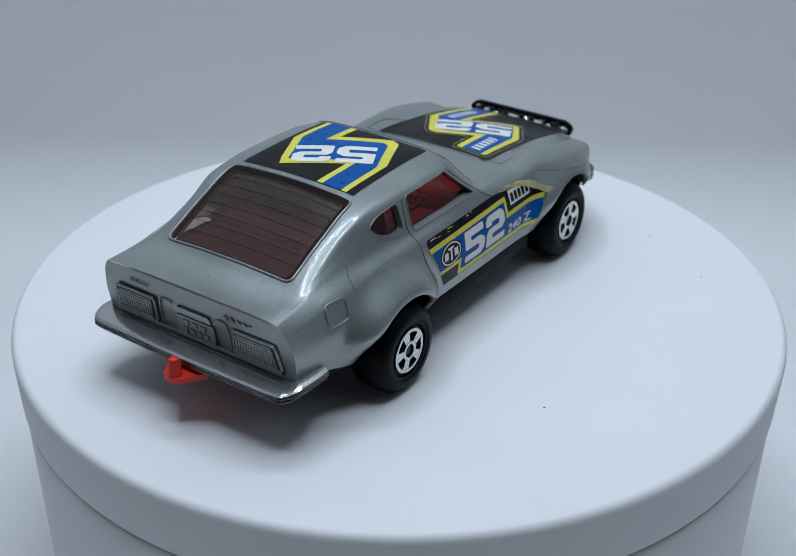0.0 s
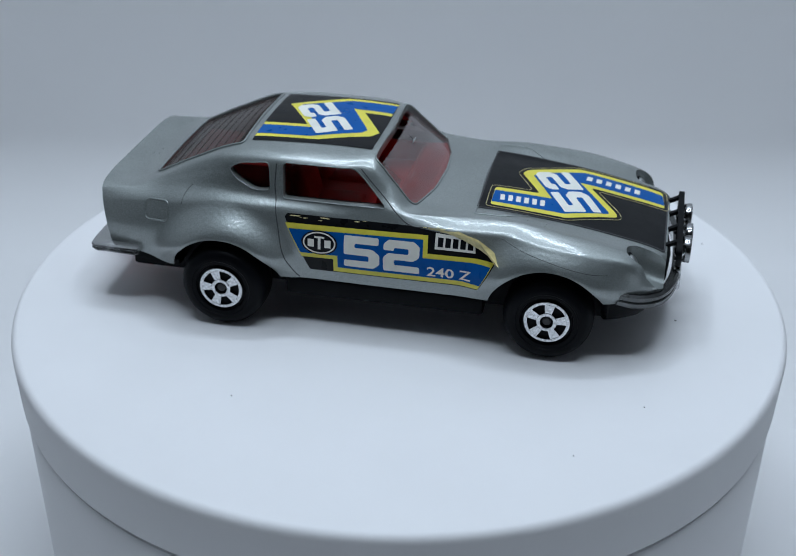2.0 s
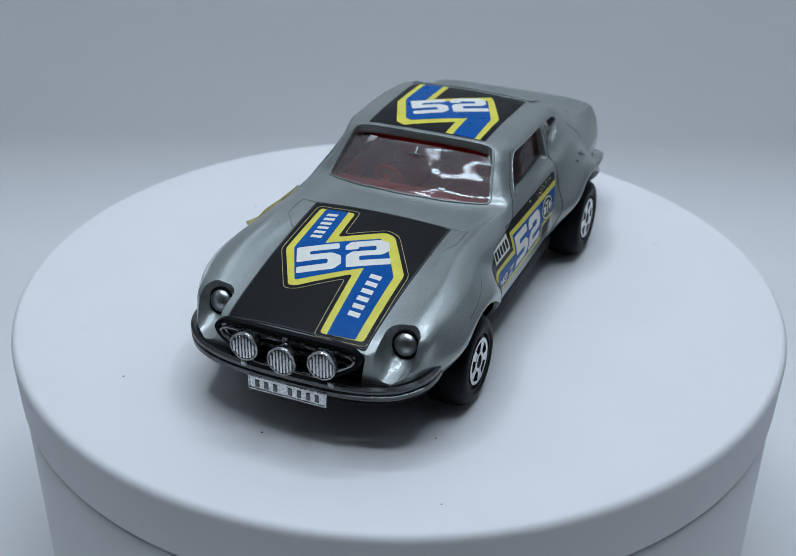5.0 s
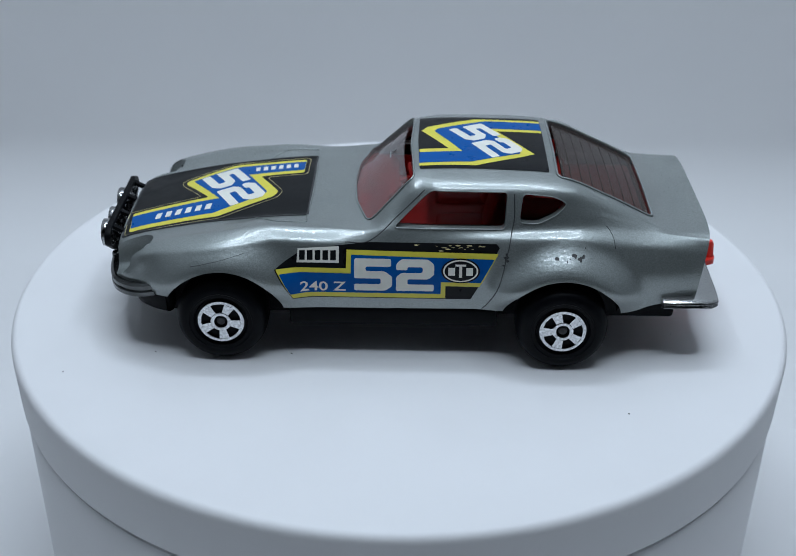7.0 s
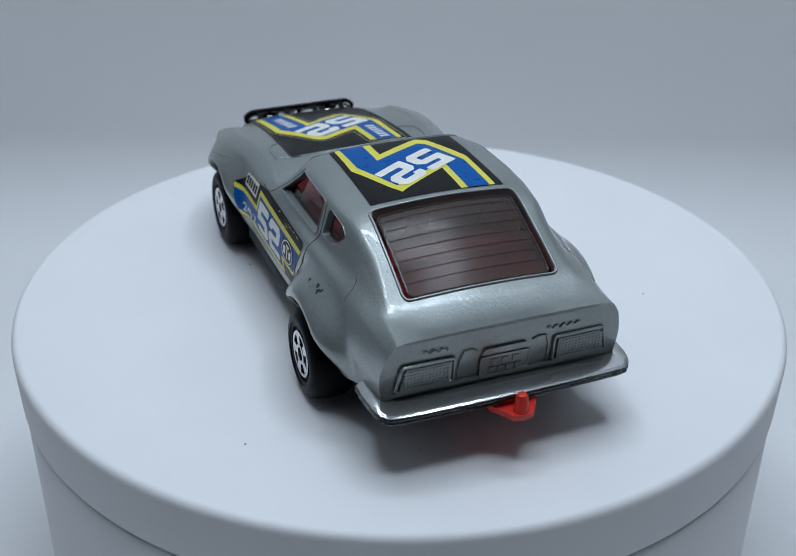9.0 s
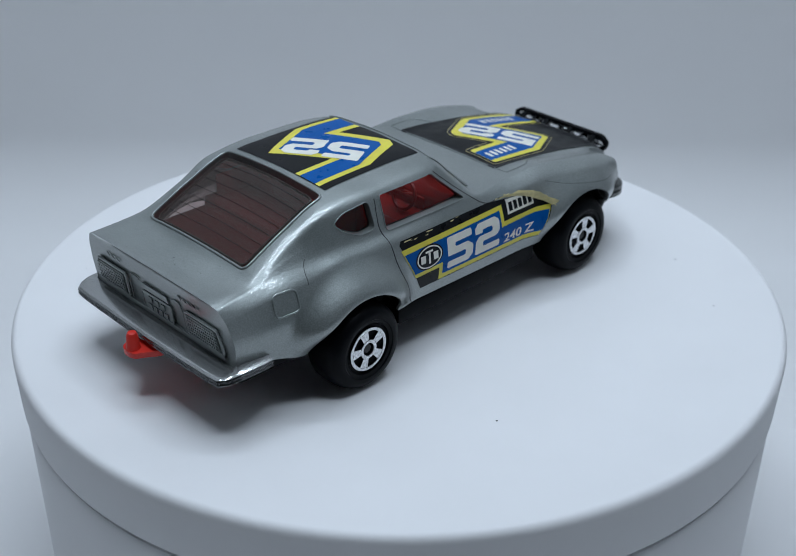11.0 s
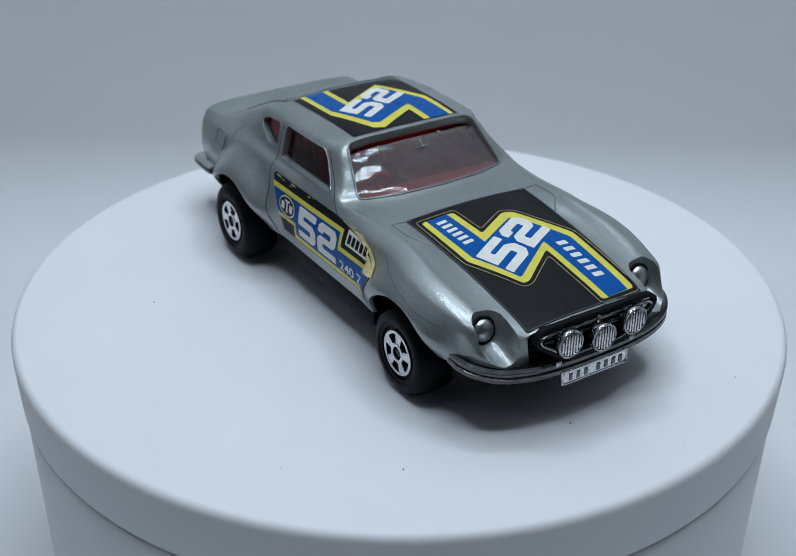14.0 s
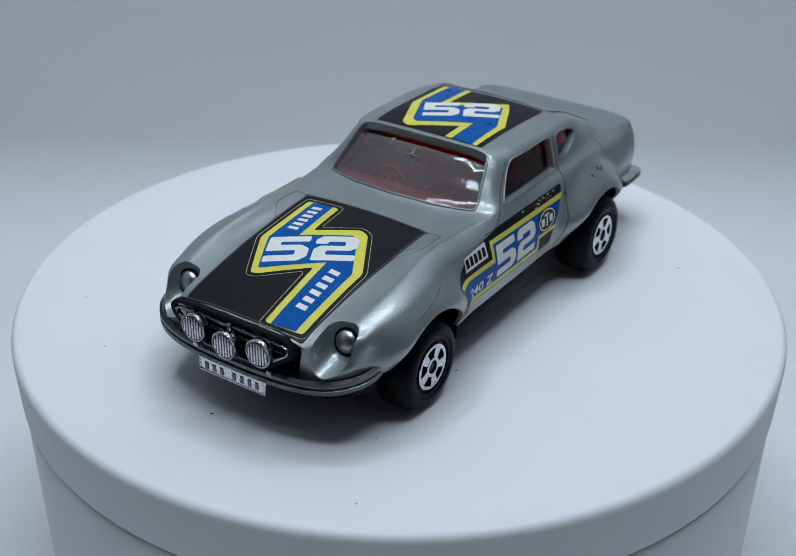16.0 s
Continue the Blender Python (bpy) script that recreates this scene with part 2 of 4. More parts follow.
def build_tent():
    X, B, F, T, Z = TENT_X, TENT_BACK, TENT_FRONT, TENT_TOP, TENT_FLOOR
    bm = bmesh.new()
    # the unseen run out to -0.33 is added to bounce light onto front faces
    prof = [(-0.33, Z), (F, Z), (-0.10, Z), (0.0, Z), (0.06, Z)]
    R = 0.030
    prof += [(B - R + R * math.sin(a), Z + R - R * math.cos(a)) for a in [radians(5 * k) for k in range(19)]]
    prof += [(B, z) for z in (0.05, 0.12, 0.20, 0.30, 0.40, T)]
    rows = [[bm.verts.new((x, y, z)) for y, z in prof] for x in np.linspace(-X, X, 9)]
    under = [[bm.verts.new((x, y + 0.002 * (z > Z + R), z - 0.002)) for y, z in prof] for x in (-X, X)]
    for a, b in zip(rows, rows[1:]):
        for i in range(len(prof) - 1):
            bm.faces.new((a[i], b[i], b[i + 1], a[i + 1]))
    for i in range(len(prof) - 1):
        bm.faces.new((under[0][i], under[0][i + 1], under[1][i + 1], under[1][i]))
    tagged(part("backdrop", bm, SHEET, None, unit=1.0), "smooth white curved backdrop sheet of a small photo tent", "backdrop", "", "structure")
    w = 0.006
    # side and top panels, added out of view to hold down the bounce
    flat_box("wall_west", (-X - w, F, Z), (-X - 0.0005, B + w, T), TENT, "unseen side panel of the tent, greyed to cut the fill light", "wall")
    flat_box("wall_east", (X + 0.0005, F, Z), (X + w, B + w, T), TENT, "unseen side panel of the tent, greyed to cut the fill light", "wall")
    flat_box("ceiling", (-X - w, F, T + 0.0005), (X + w, B + w, T + w), TENT_DARK, "unseen top panel of the tent, blackened to cut the fill light", "ceiling")
    flat_box("table_top", (-0.7, -0.55, Z - 0.033), (0.7, 0.45, Z - 0.003), TABLE, "brown wooden table top under the photo tent", "table")
    # LED boards above the turntable
    for x, y, sx, sy in ((LED_X, LED_Y + LED_HALF_Y, 0.25, 0.026), (LED_X, LED_Y - LED_HALF_Y, 0.25, 0.026), (LED_X - LED_HALF_X, LED_Y, 0.026, 0.20), (LED_X + LED_HALF_X, LED_Y, 0.026, 0.20)):
        ob = part("led_bar", box(bmesh.new(), (x - sx / 2, y - sy / 2, T - 0.006), (x + sx / 2, y + sy / 2, T)), LED_BOARD, None, unit=1.0)
        tagged(ob, "slim dark LED light bar under the top panel", "lamp", "LED bars of the tent")
    # plain room shell
    bm = bmesh.new()
    fl = -0.78
    for lo, hi in (((-2, -2.2, fl - 0.05), (2, 2, fl)), ((-2, -2.2, 1.7), (2, 2, 1.75)), ((-2.05, -2.2, fl), (-2, 2, 1.7)),
                   ((2, -2.2, fl), (2.05, 2, 1.7)), ((-2, 2, fl), (2, 2.05, 1.7)), ((-2, -2.25, fl), (2, -2.2, 1.7))):
        box(bm, lo, hi)
    tagged(part("wall_room", bm, ROOM, None, unit=1.0), "plain grey room walls around the photo tent", "wall", "", "structure")


build_tent()


PLATE_Z = 0.7


def build_turntable():
    tt = thing("turntable", "round white motorised display turntable with a seam below its plate", "turntable")
    up = lambda x, y, h: (x, y, h)
    base = part("base", revolve(bmesh.new(), [(0, -59.9), (70.3, -59.9), (71.3, -58.9), (72.3, -12.7), (72.0, -12.1), (66, -12.1), (66, -11.0), (0, -11.0)], up, 160), BASE_WHITE, tt)
    prof = [(0, -10.4), (66, -10.4), (66, -11.3), (72.1, -11.3), (72.5, -10.9), (72.7, -10.0), (73.1, -0.9)]
    prof += [(71.7 + 1.4 * math.cos(a), PLATE_Z - 1.4 + 1.4 * math.sin(a)) for a in [radians(15 * k) for k in range(7)]]
    prof += [(60, PLATE_Z), (40, PLATE_Z), (20, PLATE_Z), (0, PLATE_Z)]
    plate = part("plate", revolve(bmesh.new(), prof, up, 160), PLATE_WHITE, tt, "smooth white rotating plate")
    return tt, plate


turntable, plate = build_turntable()


# ---------------------------------------------------------------- the toy car's shell
def curve_of(pairs):
    """A smooth function through (x, value) pairs that does not overshoot."""
    x, y = np.array([p[0] for p in pairs], float), np.array([p[1] for p in pairs], float)
    h, d = np.diff(x), np.diff(y) / np.diff(x)
    m = np.zeros(len(x))
    for i in range(1, len(x) - 1):
        if d[i - 1] * d[i] > 0:
            w1, w2 = 2 * h[i] + h[i - 1], h[i] + 2 * h[i - 1]
            m[i] = (w1 + w2) / (w1 / d[i - 1] + w2 / d[i])
    m[0], m[-1] = d[0], d[-1]

    def f(q):
        i = int(np.clip(np.searchsorted(x, q) - 1, 0, len(h) - 1))
        s = (min(max(q, x[0]), x[-1]) - x[i]) / h[i]
        return float(y[i] * (1 + 2 * s) * (1 - s) ** 2 + m[i] * h[i] * s * (1 - s) ** 2 + y[i + 1] * s * s * (3 - 2 * s) + m[i + 1] * h[i] * s * s * (s - 1))
    return f


# widest line of the flank
WIDE_Y = curve_of([(-54, 20.2), (-45, 21.2), (-39, 21.7), (-29.5, 21.9), (-16, 21.8), (0, 21.9), (14, 21.9),
                   (29.5, 21.9), (35, 21.8), (39, 21.4), (43, 20.6), (46, 19.2), (48.5, 16.5)])
WIDE_Z = curve_of([(-54, 17), (-40, 17.5), (-29.5, 18.3), (-16, 17.5), (14, 17.5), (29.5, 18.6), (40, 16.5), (48.5, 15)])
LOW_Z = curve_of([(-54, 12.6), (-46, 11.6), (-40, 10.4), (-18, 10.5), (18, 10.4), (38.5, 12.4), (48.5, 12.8)])
# shoulder crease
SHOULDER_Y = curve_of([(-54, 18.9), (-45, 19.5), (-37, 20.1), (-30, 20.5), (-24, 20.5), (-18, 20.3), (0, 20.3), (12, 20.2), (20, 20.2), (30, 20.3),
                       (38, 20.6), (43, 20.0), (46, 17.8), (48.5, 14.2)])
SHOULDER_Z = curve_of([(-54, 21.6), (-45, 22.2), (-37, 22.9), (-30, 23.6), (-18, 23.5), (0, 22.8), (10, 22.5), (20, 22.8), (30, 22.0), (38, 20.7),
                       (43, 19.6), (46, 17.9), (48.5, 16.8)])
# foot of the glasshouse, crown of the front wings
BELT_Y = curve_of([(-54, 18.1), (-45, 17.3), (-37, 17.9), (-30, 18.5), (-19, 18.9), (0, 19.3), (5, 18.8), (12, 17.8), (20, 17.7), (30, 17.9), (38, 18.2),
                   (43, 17.7), (46, 15.2), (48.5, 12.6)])
BELT_Z = curve_of([(-54, 22.8), (-45, 23.7), (-37, 24.9), (-30, 25.2), (-19, 24.8), (0, 24.6), (5, 24.0), (12, 23.9), (20, 24.2), (30, 23.1), (38, 21.6),
                   (43, 20.2), (46, 19.0), (48.5, 17.9)])
# cant rail
RAIL_Y = curve_of([(-54, 16.5), (-45, 15.7), (-37, 15.2), (-30, 16.0), (-20, 16.7), (-8, 16.5), (-4, 15.3), (4.2, 16.9), (8, 16.2), (12, 15.2), (30, 14.6),
                   (43, 13.6), (48.5, 10)])
RAIL_Z = curve_of([(-54, 23.4), (-48, 23.5), (-45, 24.4), (-37, 28.0), (-30, 30.7), (-20, 31.2), (-8, 31.1), (-4, 30.9), (0, 27.7), (4.2, 24.4), (8, 24.1),
                   (20, 24.0), (30, 22.7), (38, 21.1), (43, 20.0), (48.5, 18.5)])
# edge of the roof panel
TOP_Z = curve_of([(-54, 23.9), (-50, 23.2), (-46.5, 23.9), (-44.5, 24.9), (-37, 28.6), (-28, 32.0), (-24, 32.4), (-12, 32.6), (-5, 32.3), (-3.4, 32.0), (1, 28.3),
                  (5.5, 24.5), (8, 24.1), (14.5, 23.9), (30, 22.4), (43, 20.0), (48.5, 18.6)])
# middle line
MID_Z = curve_of([(-54, 24.0), (-50, 23.3), (-47, 23.9), (-45, 25.0), (-37, 29.1), (-28, 32.7), (-24, 32.9), (-14, 33.1), (-5, 32.8), (-2.5, 32.4), (2, 29.2),
                  (6.8, 24.9), (8.5, 24.5), (14.5, 24.3), (30, 22.9), (43, 20.3), (48.5, 18.9)])


def swell(s):
    s = min(1.0, max(0.0, s))
    return s * s * (3 - 2 * s)


def blister(x, z):
    """How far the ring-shaped flares of the wheel arches stand out of the flank."""
    rear = 3.5 * swell((15.8 - math.hypot(x + 29.4, z - 7.9)) / 5.1)
    front = 2.5 * swell((17.0 - math.hypot(x - 29.0, z - 7.9)) / 6.3)
    return (rear + front) * (0.12 + 0.88 * swell((z - 9.5) / 7.0))


def half_section(x):
    """Points of the right-hand half section at x, from the sill to the middle line."""
    w, wz, lz = WIDE_Y(x), WIDE_Z(x), LOW_Z(x)
    f = min(1.0, max(0.0, (48.5 - x) / 4))
    ty = 12.2 * (0.75 + 0.25 * f)
    ctrl = [(w - 0.55, lz), (w - 0.12, 0.5 * (lz + wz)), (w, wz), (SHOULDER_Y(x) + 0.55, SHOULDER_Z(x) - 1.0), (SHOULDER_Y(x), SHOULDER_Z(x)), (BELT_Y(x), BELT_Z(x)),
            (0.5 * (BELT_Y(x) + RAIL_Y(x)) + 0.12, 0.5 * (BELT_Z(x) + RAIL_Z(x))), (RAIL_Y(x), RAIL_Z(x)), (min(ty, RAIL_Y(x) - 1.5), TOP_Z(x)), (6.0, 0.25 * TOP_Z(x) + 0.75 * MID_Z(x)), (0.0, MID_Z(x))]
    ctrl = [Vector((a, b, 0)) for a, b in ctrl]
    mirror = Vector((-ctrl[-2].x, ctrl[-2].y, 0))
    p = [2 * ctrl[0] - ctrl[1]] + ctrl + [mirror]
    out = []
    for i in range(1, len(p) - 2):
        # centripetal spacing keeps the crease crisp
        t1 = max(1e-3, (p[i] - p[i - 1]).length ** 0.5)
        t2 = max(1e-3, (p[i + 1] - p[i]).length ** 0.5)
        t3 = max(1e-3, (p[i + 2] - p[i + 1]).length ** 0.5)
        m1 = ((p[i] - p[i - 1]) / t1 - (p[i + 1] - p[i - 1]) / (t1 + t2) + (p[i + 1] - p[i]) / t2) * t2
        m2 = ((p[i + 1] - p[i]) / t2 - (p[i + 2] - p[i]) / (t2 + t3) + (p[i + 2] - p[i + 1]) / t3) * t2
        for j in range(8):
            s = j / 8
            q = p[i] * (2 * s ** 3 - 3 * s * s + 1) + m1 * (s ** 3 - 2 * s * s + s) + p[i + 1] * (3 * s * s - 2 * s ** 3) + m2 * (s ** 3 - s * s)
            out.append((q.x + blister(x, q.y), q.y))
    return out + [(0.0, ctrl[-1].y)]


def tail_lean(x, z, y=0.0):
    """The tail's lip hangs out over the panel below it; its corners turn forward."""
    w = min(1.0, max(0.0, (-x - 46.0) / 7.3))
    return -1.3 * w * min(1.0, max(0.0, (z - 13.0) / 10.8)) + 1.0 * w * (abs(y) / 20.5) ** 6


STATIONS = sorted(set(np.round(np.concatenate([np.linspace(-53.3, 48.5, 128), np.linspace(-4.5, 8.5, 18)]), 3)))


def shell_mesh(inset=0.0, lo=-53.3, hi=48.5, floor=None):
    """The closed outer form of the car; inset shrinks it for the hollow inside."""
    bm = bmesh.new()
    rings = []
    xs = [x for x in STATIONS if lo <= x <= hi]
    for x in xs:
        half = half_section(x)
        pts = []
        for y, z in half:
            y2 = max(0.0, y - inset * min(1.0, y / 8.0))
            z2 = z - inset * (1.0 if y < 16 else 0.85)
            pts.append((y2, z2))
        if floor is not None:
            pts[0] = (pts[0][0], floor)
        ring = [(x + tail_lean(x, z, y), -y, z) for y, z in pts] + [(x + tail_lean(x, z, y), y, z) for y, z in pts[-2::-1]]
        rings.append([bm.verts.new(q) for q in ring])
    n = len(rings[0])
    for a, b in zip(rings, rings[1:]):
        for i in range(n):
            bm.faces.new((a[i], a[(i + 1) % n], b[(i + 1) % n], b[i]))
    bm.faces.new(rings[0])
    bm.faces.new(rings[-1][::-1])
    bmesh.ops.recalc_face_normals(bm, faces=bm.faces)
    return bm


SKIN = shell_mesh()
from mathutils.bvhtree import BVHTree

SKIN_TREE = BVHTree.FromBMesh(SKIN)


def on_top(x, y, lift=0.0):
    hit = SKIN_TREE.ray_cast(Vector((x, y, 80)), Vector((0, 0, -1)))
    return hit[0] + hit[1] * lift if hit[0] else Vector((x, y, 20))


def on_side(x, z, side, lift=0.0):
    """A point of the flank: side is 1 for the car's left and -1 for its right."""
    hit = SKIN_TREE.ray_cast(Vector((x, 80 * side, z)), Vector((0, -side, 0)))
    return hit[0] + hit[1] * lift if hit[0] else Vector((x, 21 * side, z))


WINDSCREEN = round_poly([(-3.5, -13.4), (-2.8, 0), (-3.5, 13.4), (4.3, 15.7), (6.4, 8), (6.9, 0), (6.4, -8), (4.3, -15.7)], 1.2)
REAR_WINDOW = round_poly([(-44.8, -12.9), (-28.2, -12.6), (-28.2, 12.6), (-44.8, 12.9)], 1.2)
SIDE_WINDOW = round_poly([(-19.3, 30.8), (-6.6, 30.7), (-0.3, 24.9), (-19.0, 24.8)], 0.8)
QUARTER_WINDOW = round_poly([(-29.5, 28.8), (-27.4, 29.9), (-22.0, 30.6), (-21.5, 25.9), (-24.6, 25.7), (-27.8, 27.2)], 0.9)


def temp_object(bm):
    bmesh.ops.recalc_face_normals(bm, faces=bm.faces)
    m = bpy.data.meshes.new("tmp")
    bm.to_mesh(m)
    bm.free()
    return new("tmp", m)


def carve(bm, cutters):
    """The solid bm less all the cutters, as a mesh."""
    ob = temp_object(bm)
    tools = [temp_object(c) for c in cutters]
    for tool in tools:
        mod = ob.modifiers.new("cut", "BOOLEAN")
        mod.operation, mod.solver, mod.object = "DIFFERENCE", "EXACT", tool
    graph = bpy.context.evaluated_depsgraph_get()
    mesh = bpy.data.meshes.new_from_object(ob.evaluated_get(graph))
    for o in [ob] + tools:
        data = o.data
        bpy.data.objects.remove(o)
        bpy.data.meshes.remove(data)
    return mesh


FRONT_AXLE, REAR_AXLE = 29.4, -29.4
TAIL_PANEL = round_poly([(-18.4, 13.6), (-18.4, 20.6), (-15.9, 22.95), (15.9, 22.95), (18.4, 20.6), (18.4, 13.6)], 0.8)


def bucket(side):
    """The hollow of a headlamp: a steep back wall and a ramp that runs out to the bumper, with rounded sides."""
    bm = bmesh.new()
    rings = []
    for k in range(15):
        y = -1 + k / 7
        e = abs(y) ** 3.5
        floor = [(41.4, 21.4), (42.0, 18.6), (42.5, 16.6), (43.1, 15.6), (44.4, 14.9), (46.4, 14.3), (48.8, 13.7)]
        prof = [(u + 1.5 * e * (48.8 - u) / 7.4, v + 2.2 * e * (21.4 - v) / 7.7) for u, v in floor]
        prof += [(62, prof[-1][1]), (62, 33), (prof[0][0], 33)]
        rings.append([bm.verts.new((u, side * (16.3 + 2.8 * y), v)) for u, v in prof])
    for a, b in zip(rings, rings[1:]):
        for m in range(10):
            bm.faces.new((a[m], a[(m + 1) % 10], b[(m + 1) % 10], b[m]))
    bm.faces.new(rings[0])
    bm.faces.new(rings[-1][::-1])
    return bm


def build_body(car):
    cut = [shell_mesh(1.25, -51.0, 40.2, 2.0)]
    top = lambda u, v, w: (u, v, w)
    flank = lambda u, v, w: (u, w, v)
    cut.append(prism(bmesh.new(), WINDSCREEN, top, 21.0, 50.0))
    cut.append(prism(bmesh.new(), REAR_WINDOW, top, 21.0, 50.0))
    cut.append(prism(bmesh.new(), SIDE_WINDOW, flank, -40.0, 40.0))
    cut.append(prism(bmesh.new(), QUARTER_WINDOW, flank, -40.0, 40.0))
    for ax, zc, r in ((FRONT_AXLE - 0.4, 8.0, 10.6), (REAR_AXLE, 7.7, 10.6)):
        ring = [(ax + r * math.cos(a), zc + r * math.sin(a)) for a in np.linspace(0, 2 * math.pi, 72, endpoint=False)]
        cut.append(prism(bmesh.new(), ring, flank, -40.0, 40.0))
    # recessed tail panel
    cut.append(prism(bmesh.new(), TAIL_PANEL, lambda u, v, w: (w - (1.4 * (v - 13.0) / 10.8 if w > -58 else 0), u, v), -62.0, -52.7))
    # headlamp buckets
    cut += [bucket(1), bucket(-1)]
    # opening of the nose
    nose = round_poly([(-12.2, 17.6), (-11.2, 18.3), (11.2, 18.3), (12.2, 17.6), (11.0, 10.0), (-11.0, 10.0)], 0.8)
    cut.append(prism(bmesh.new(), nose, lambda u, v, w: (w, u, v), 45.0, 60.0))
    mesh = carve(SKIN.copy(), cut)
    mesh.transform(Matrix.Scale(MM, 4))
    return finish("body", mesh, SILVER, car, "silver metallic painted die-cast shell with small chips", 38.0)


toy_car = thing("toy_car", "worn silver die-cast toy sports coupe with racing stickers", "toy car")
body = build_body(toy_car)


def glazing(name, material, keep, parent, inset):
    """A pane that follows the shell from inside, a little larger than its opening."""
    bm = shell_mesh(inset)
    drop = [f for f in bm.faces if not keep(f.calc_center_median())]
    bmesh.ops.delete(bm, geom=drop, context="FACES")
    return part(name, bm, material, parent, "", 60.0)


def windscreen_pane(parent):
    """The bowed windscreen moulding; its top edge stops short of the roof."""
    bm = bmesh.new()
    rows = []
    for t in np.linspace(0, 1, 16):
        row = []
        for k in np.linspace(-1, 1, 33):
            top = -2.9 + 1.2 * (1 - k * k)
            x = top + (7.7 - 2.2 * k * k - top) * t
            y = k * (14.6 + 0.28 * (x + 3.5))
            bow = max(0.0, 1 - ((x - 1.5) / 6.5) ** 2) * max(0.0, 1 - (y / 16.5) ** 2)
            row.append(bm.verts.new(on_top(x, y) + Vector((0, 0, -0.85 + 0.10 * (x - 1.5) + 0.12 * bow))))
        rows.append(row)
    for a, b in zip(rows, rows[1:]):
        for k in range(32):
            bm.faces.new((a[k], a[k + 1], b[k + 1], b[k]))
    return part("windscreen", bm, GLASS, parent, "", 60.0)


def frame_bead(outline, place, radius, name, parent):
    path = [place(u, v, 0.05) for u, v in outline]
    return part(name, sweep(bmesh.new(), path, disc(radius, 8), True), SILVER, parent, "", 60.0)


def dense(outline, step=0.8):
    out = []
    for i, p in enumerate(outline):
        q = outline[(i + 1) % len(outline)]
        n = max(1, int(math.dist(p, q) / step))
        out += [(p[0] + (q[0] - p[0]) * j / n, p[1] + (q[1] - p[1]) * j / n) for j in range(n)]
    return out


def grow(outline, d):
    cx, cy = sum(p[0] for p in outline) / len(outline), sum(p[1] for p in outline) / len(outline)
    return [(cx + (u - cx) * (1 + d / max(1.0, math.dist((u, v), (cx, cy)))), cy + (v - cy) * (1 + d / max(1.0, math.dist((u, v), (cx, cy))))) for u, v in outline]


def build_windows(car):
    ws = windscreen_pane(car)
    frame_bead(dense(grow(WINDSCREEN, 0.25)), on_top, 0.18, "window_frame", car)
    mark = bmesh.new()
    sweep(mark, [on_top(0.75, y, 0) + Vector((0, 0, -0.15)) for y in (-1.35, 0, 1.35)], disc(0.10, 6))
    sweep(mark, [on_top(x, 0.1, 0) + Vector((0, 0, -0.15)) for x in (-0.3, 0.3, 0.75)], disc(0.12, 6))
    part("moulding_mark", mark, LAMP_METAL, ws)
    rw = glazing("rear_window", SMOKE, lambda c: -44.4 < c.x < -29.0 and abs(c.y) < 11.9 and c.z > 22.5, car, 0.45)
    frame_bead(dense(grow(REAR_WINDOW, 0.3)), on_top, 0.24, "window_frame", car)
    # moulded louvre ridges of the rear window
    for i in range(7):
        x = -30.6 - 1.9 * i
        path = [on_top(x, y, 0) + Vector((0, 0, -0.40)) for y in np.linspace(-11.6, 11.6, 13)]
        part("louvre", sweep(bmesh.new(), path, [(-0.09, 0.0), (0.0, 0.03), (0.05, 0.0), (0, -0.05)]), SMOKE, rw)
    edge = round_poly([(-44.2, -12.0), (-29.2, -11.8), (-29.2, 11.8), (-44.2, 12.0)], 1.2)
    part("pane_edge", sweep(bmesh.new(), [on_top(u, v, 0) + Vector((0, 0, -0.60)) for u, v in dense(edge, 0.8)], disc(0.28, 6), True), SMOKE, rw)
    for s in (1, -1):
        flank = lambda u, v, lift: on_side(u, v, s, lift)
        glazing("side_window", SIDE_GLASS, lambda c: -20.3 < c.x < 1 and 24.4 < c.z < 31.3 and c.y * s > 12, car, 0.9)
        glazing("quarter_window", SIDE_GLASS, lambda c: -30.5 < c.x < -20.9 and 25.0 < c.z < 31 and c.y * s > 12, car, 0.9)
        frame_bead(dense(grow(SIDE_WINDOW, 0.15)), flank, 0.12, "window_frame", car)
        frame_bead(dense(grow(QUARTER_WINDOW, 0.12)), flank, 0.10, "window_frame", car)


build_windows(toy_car)


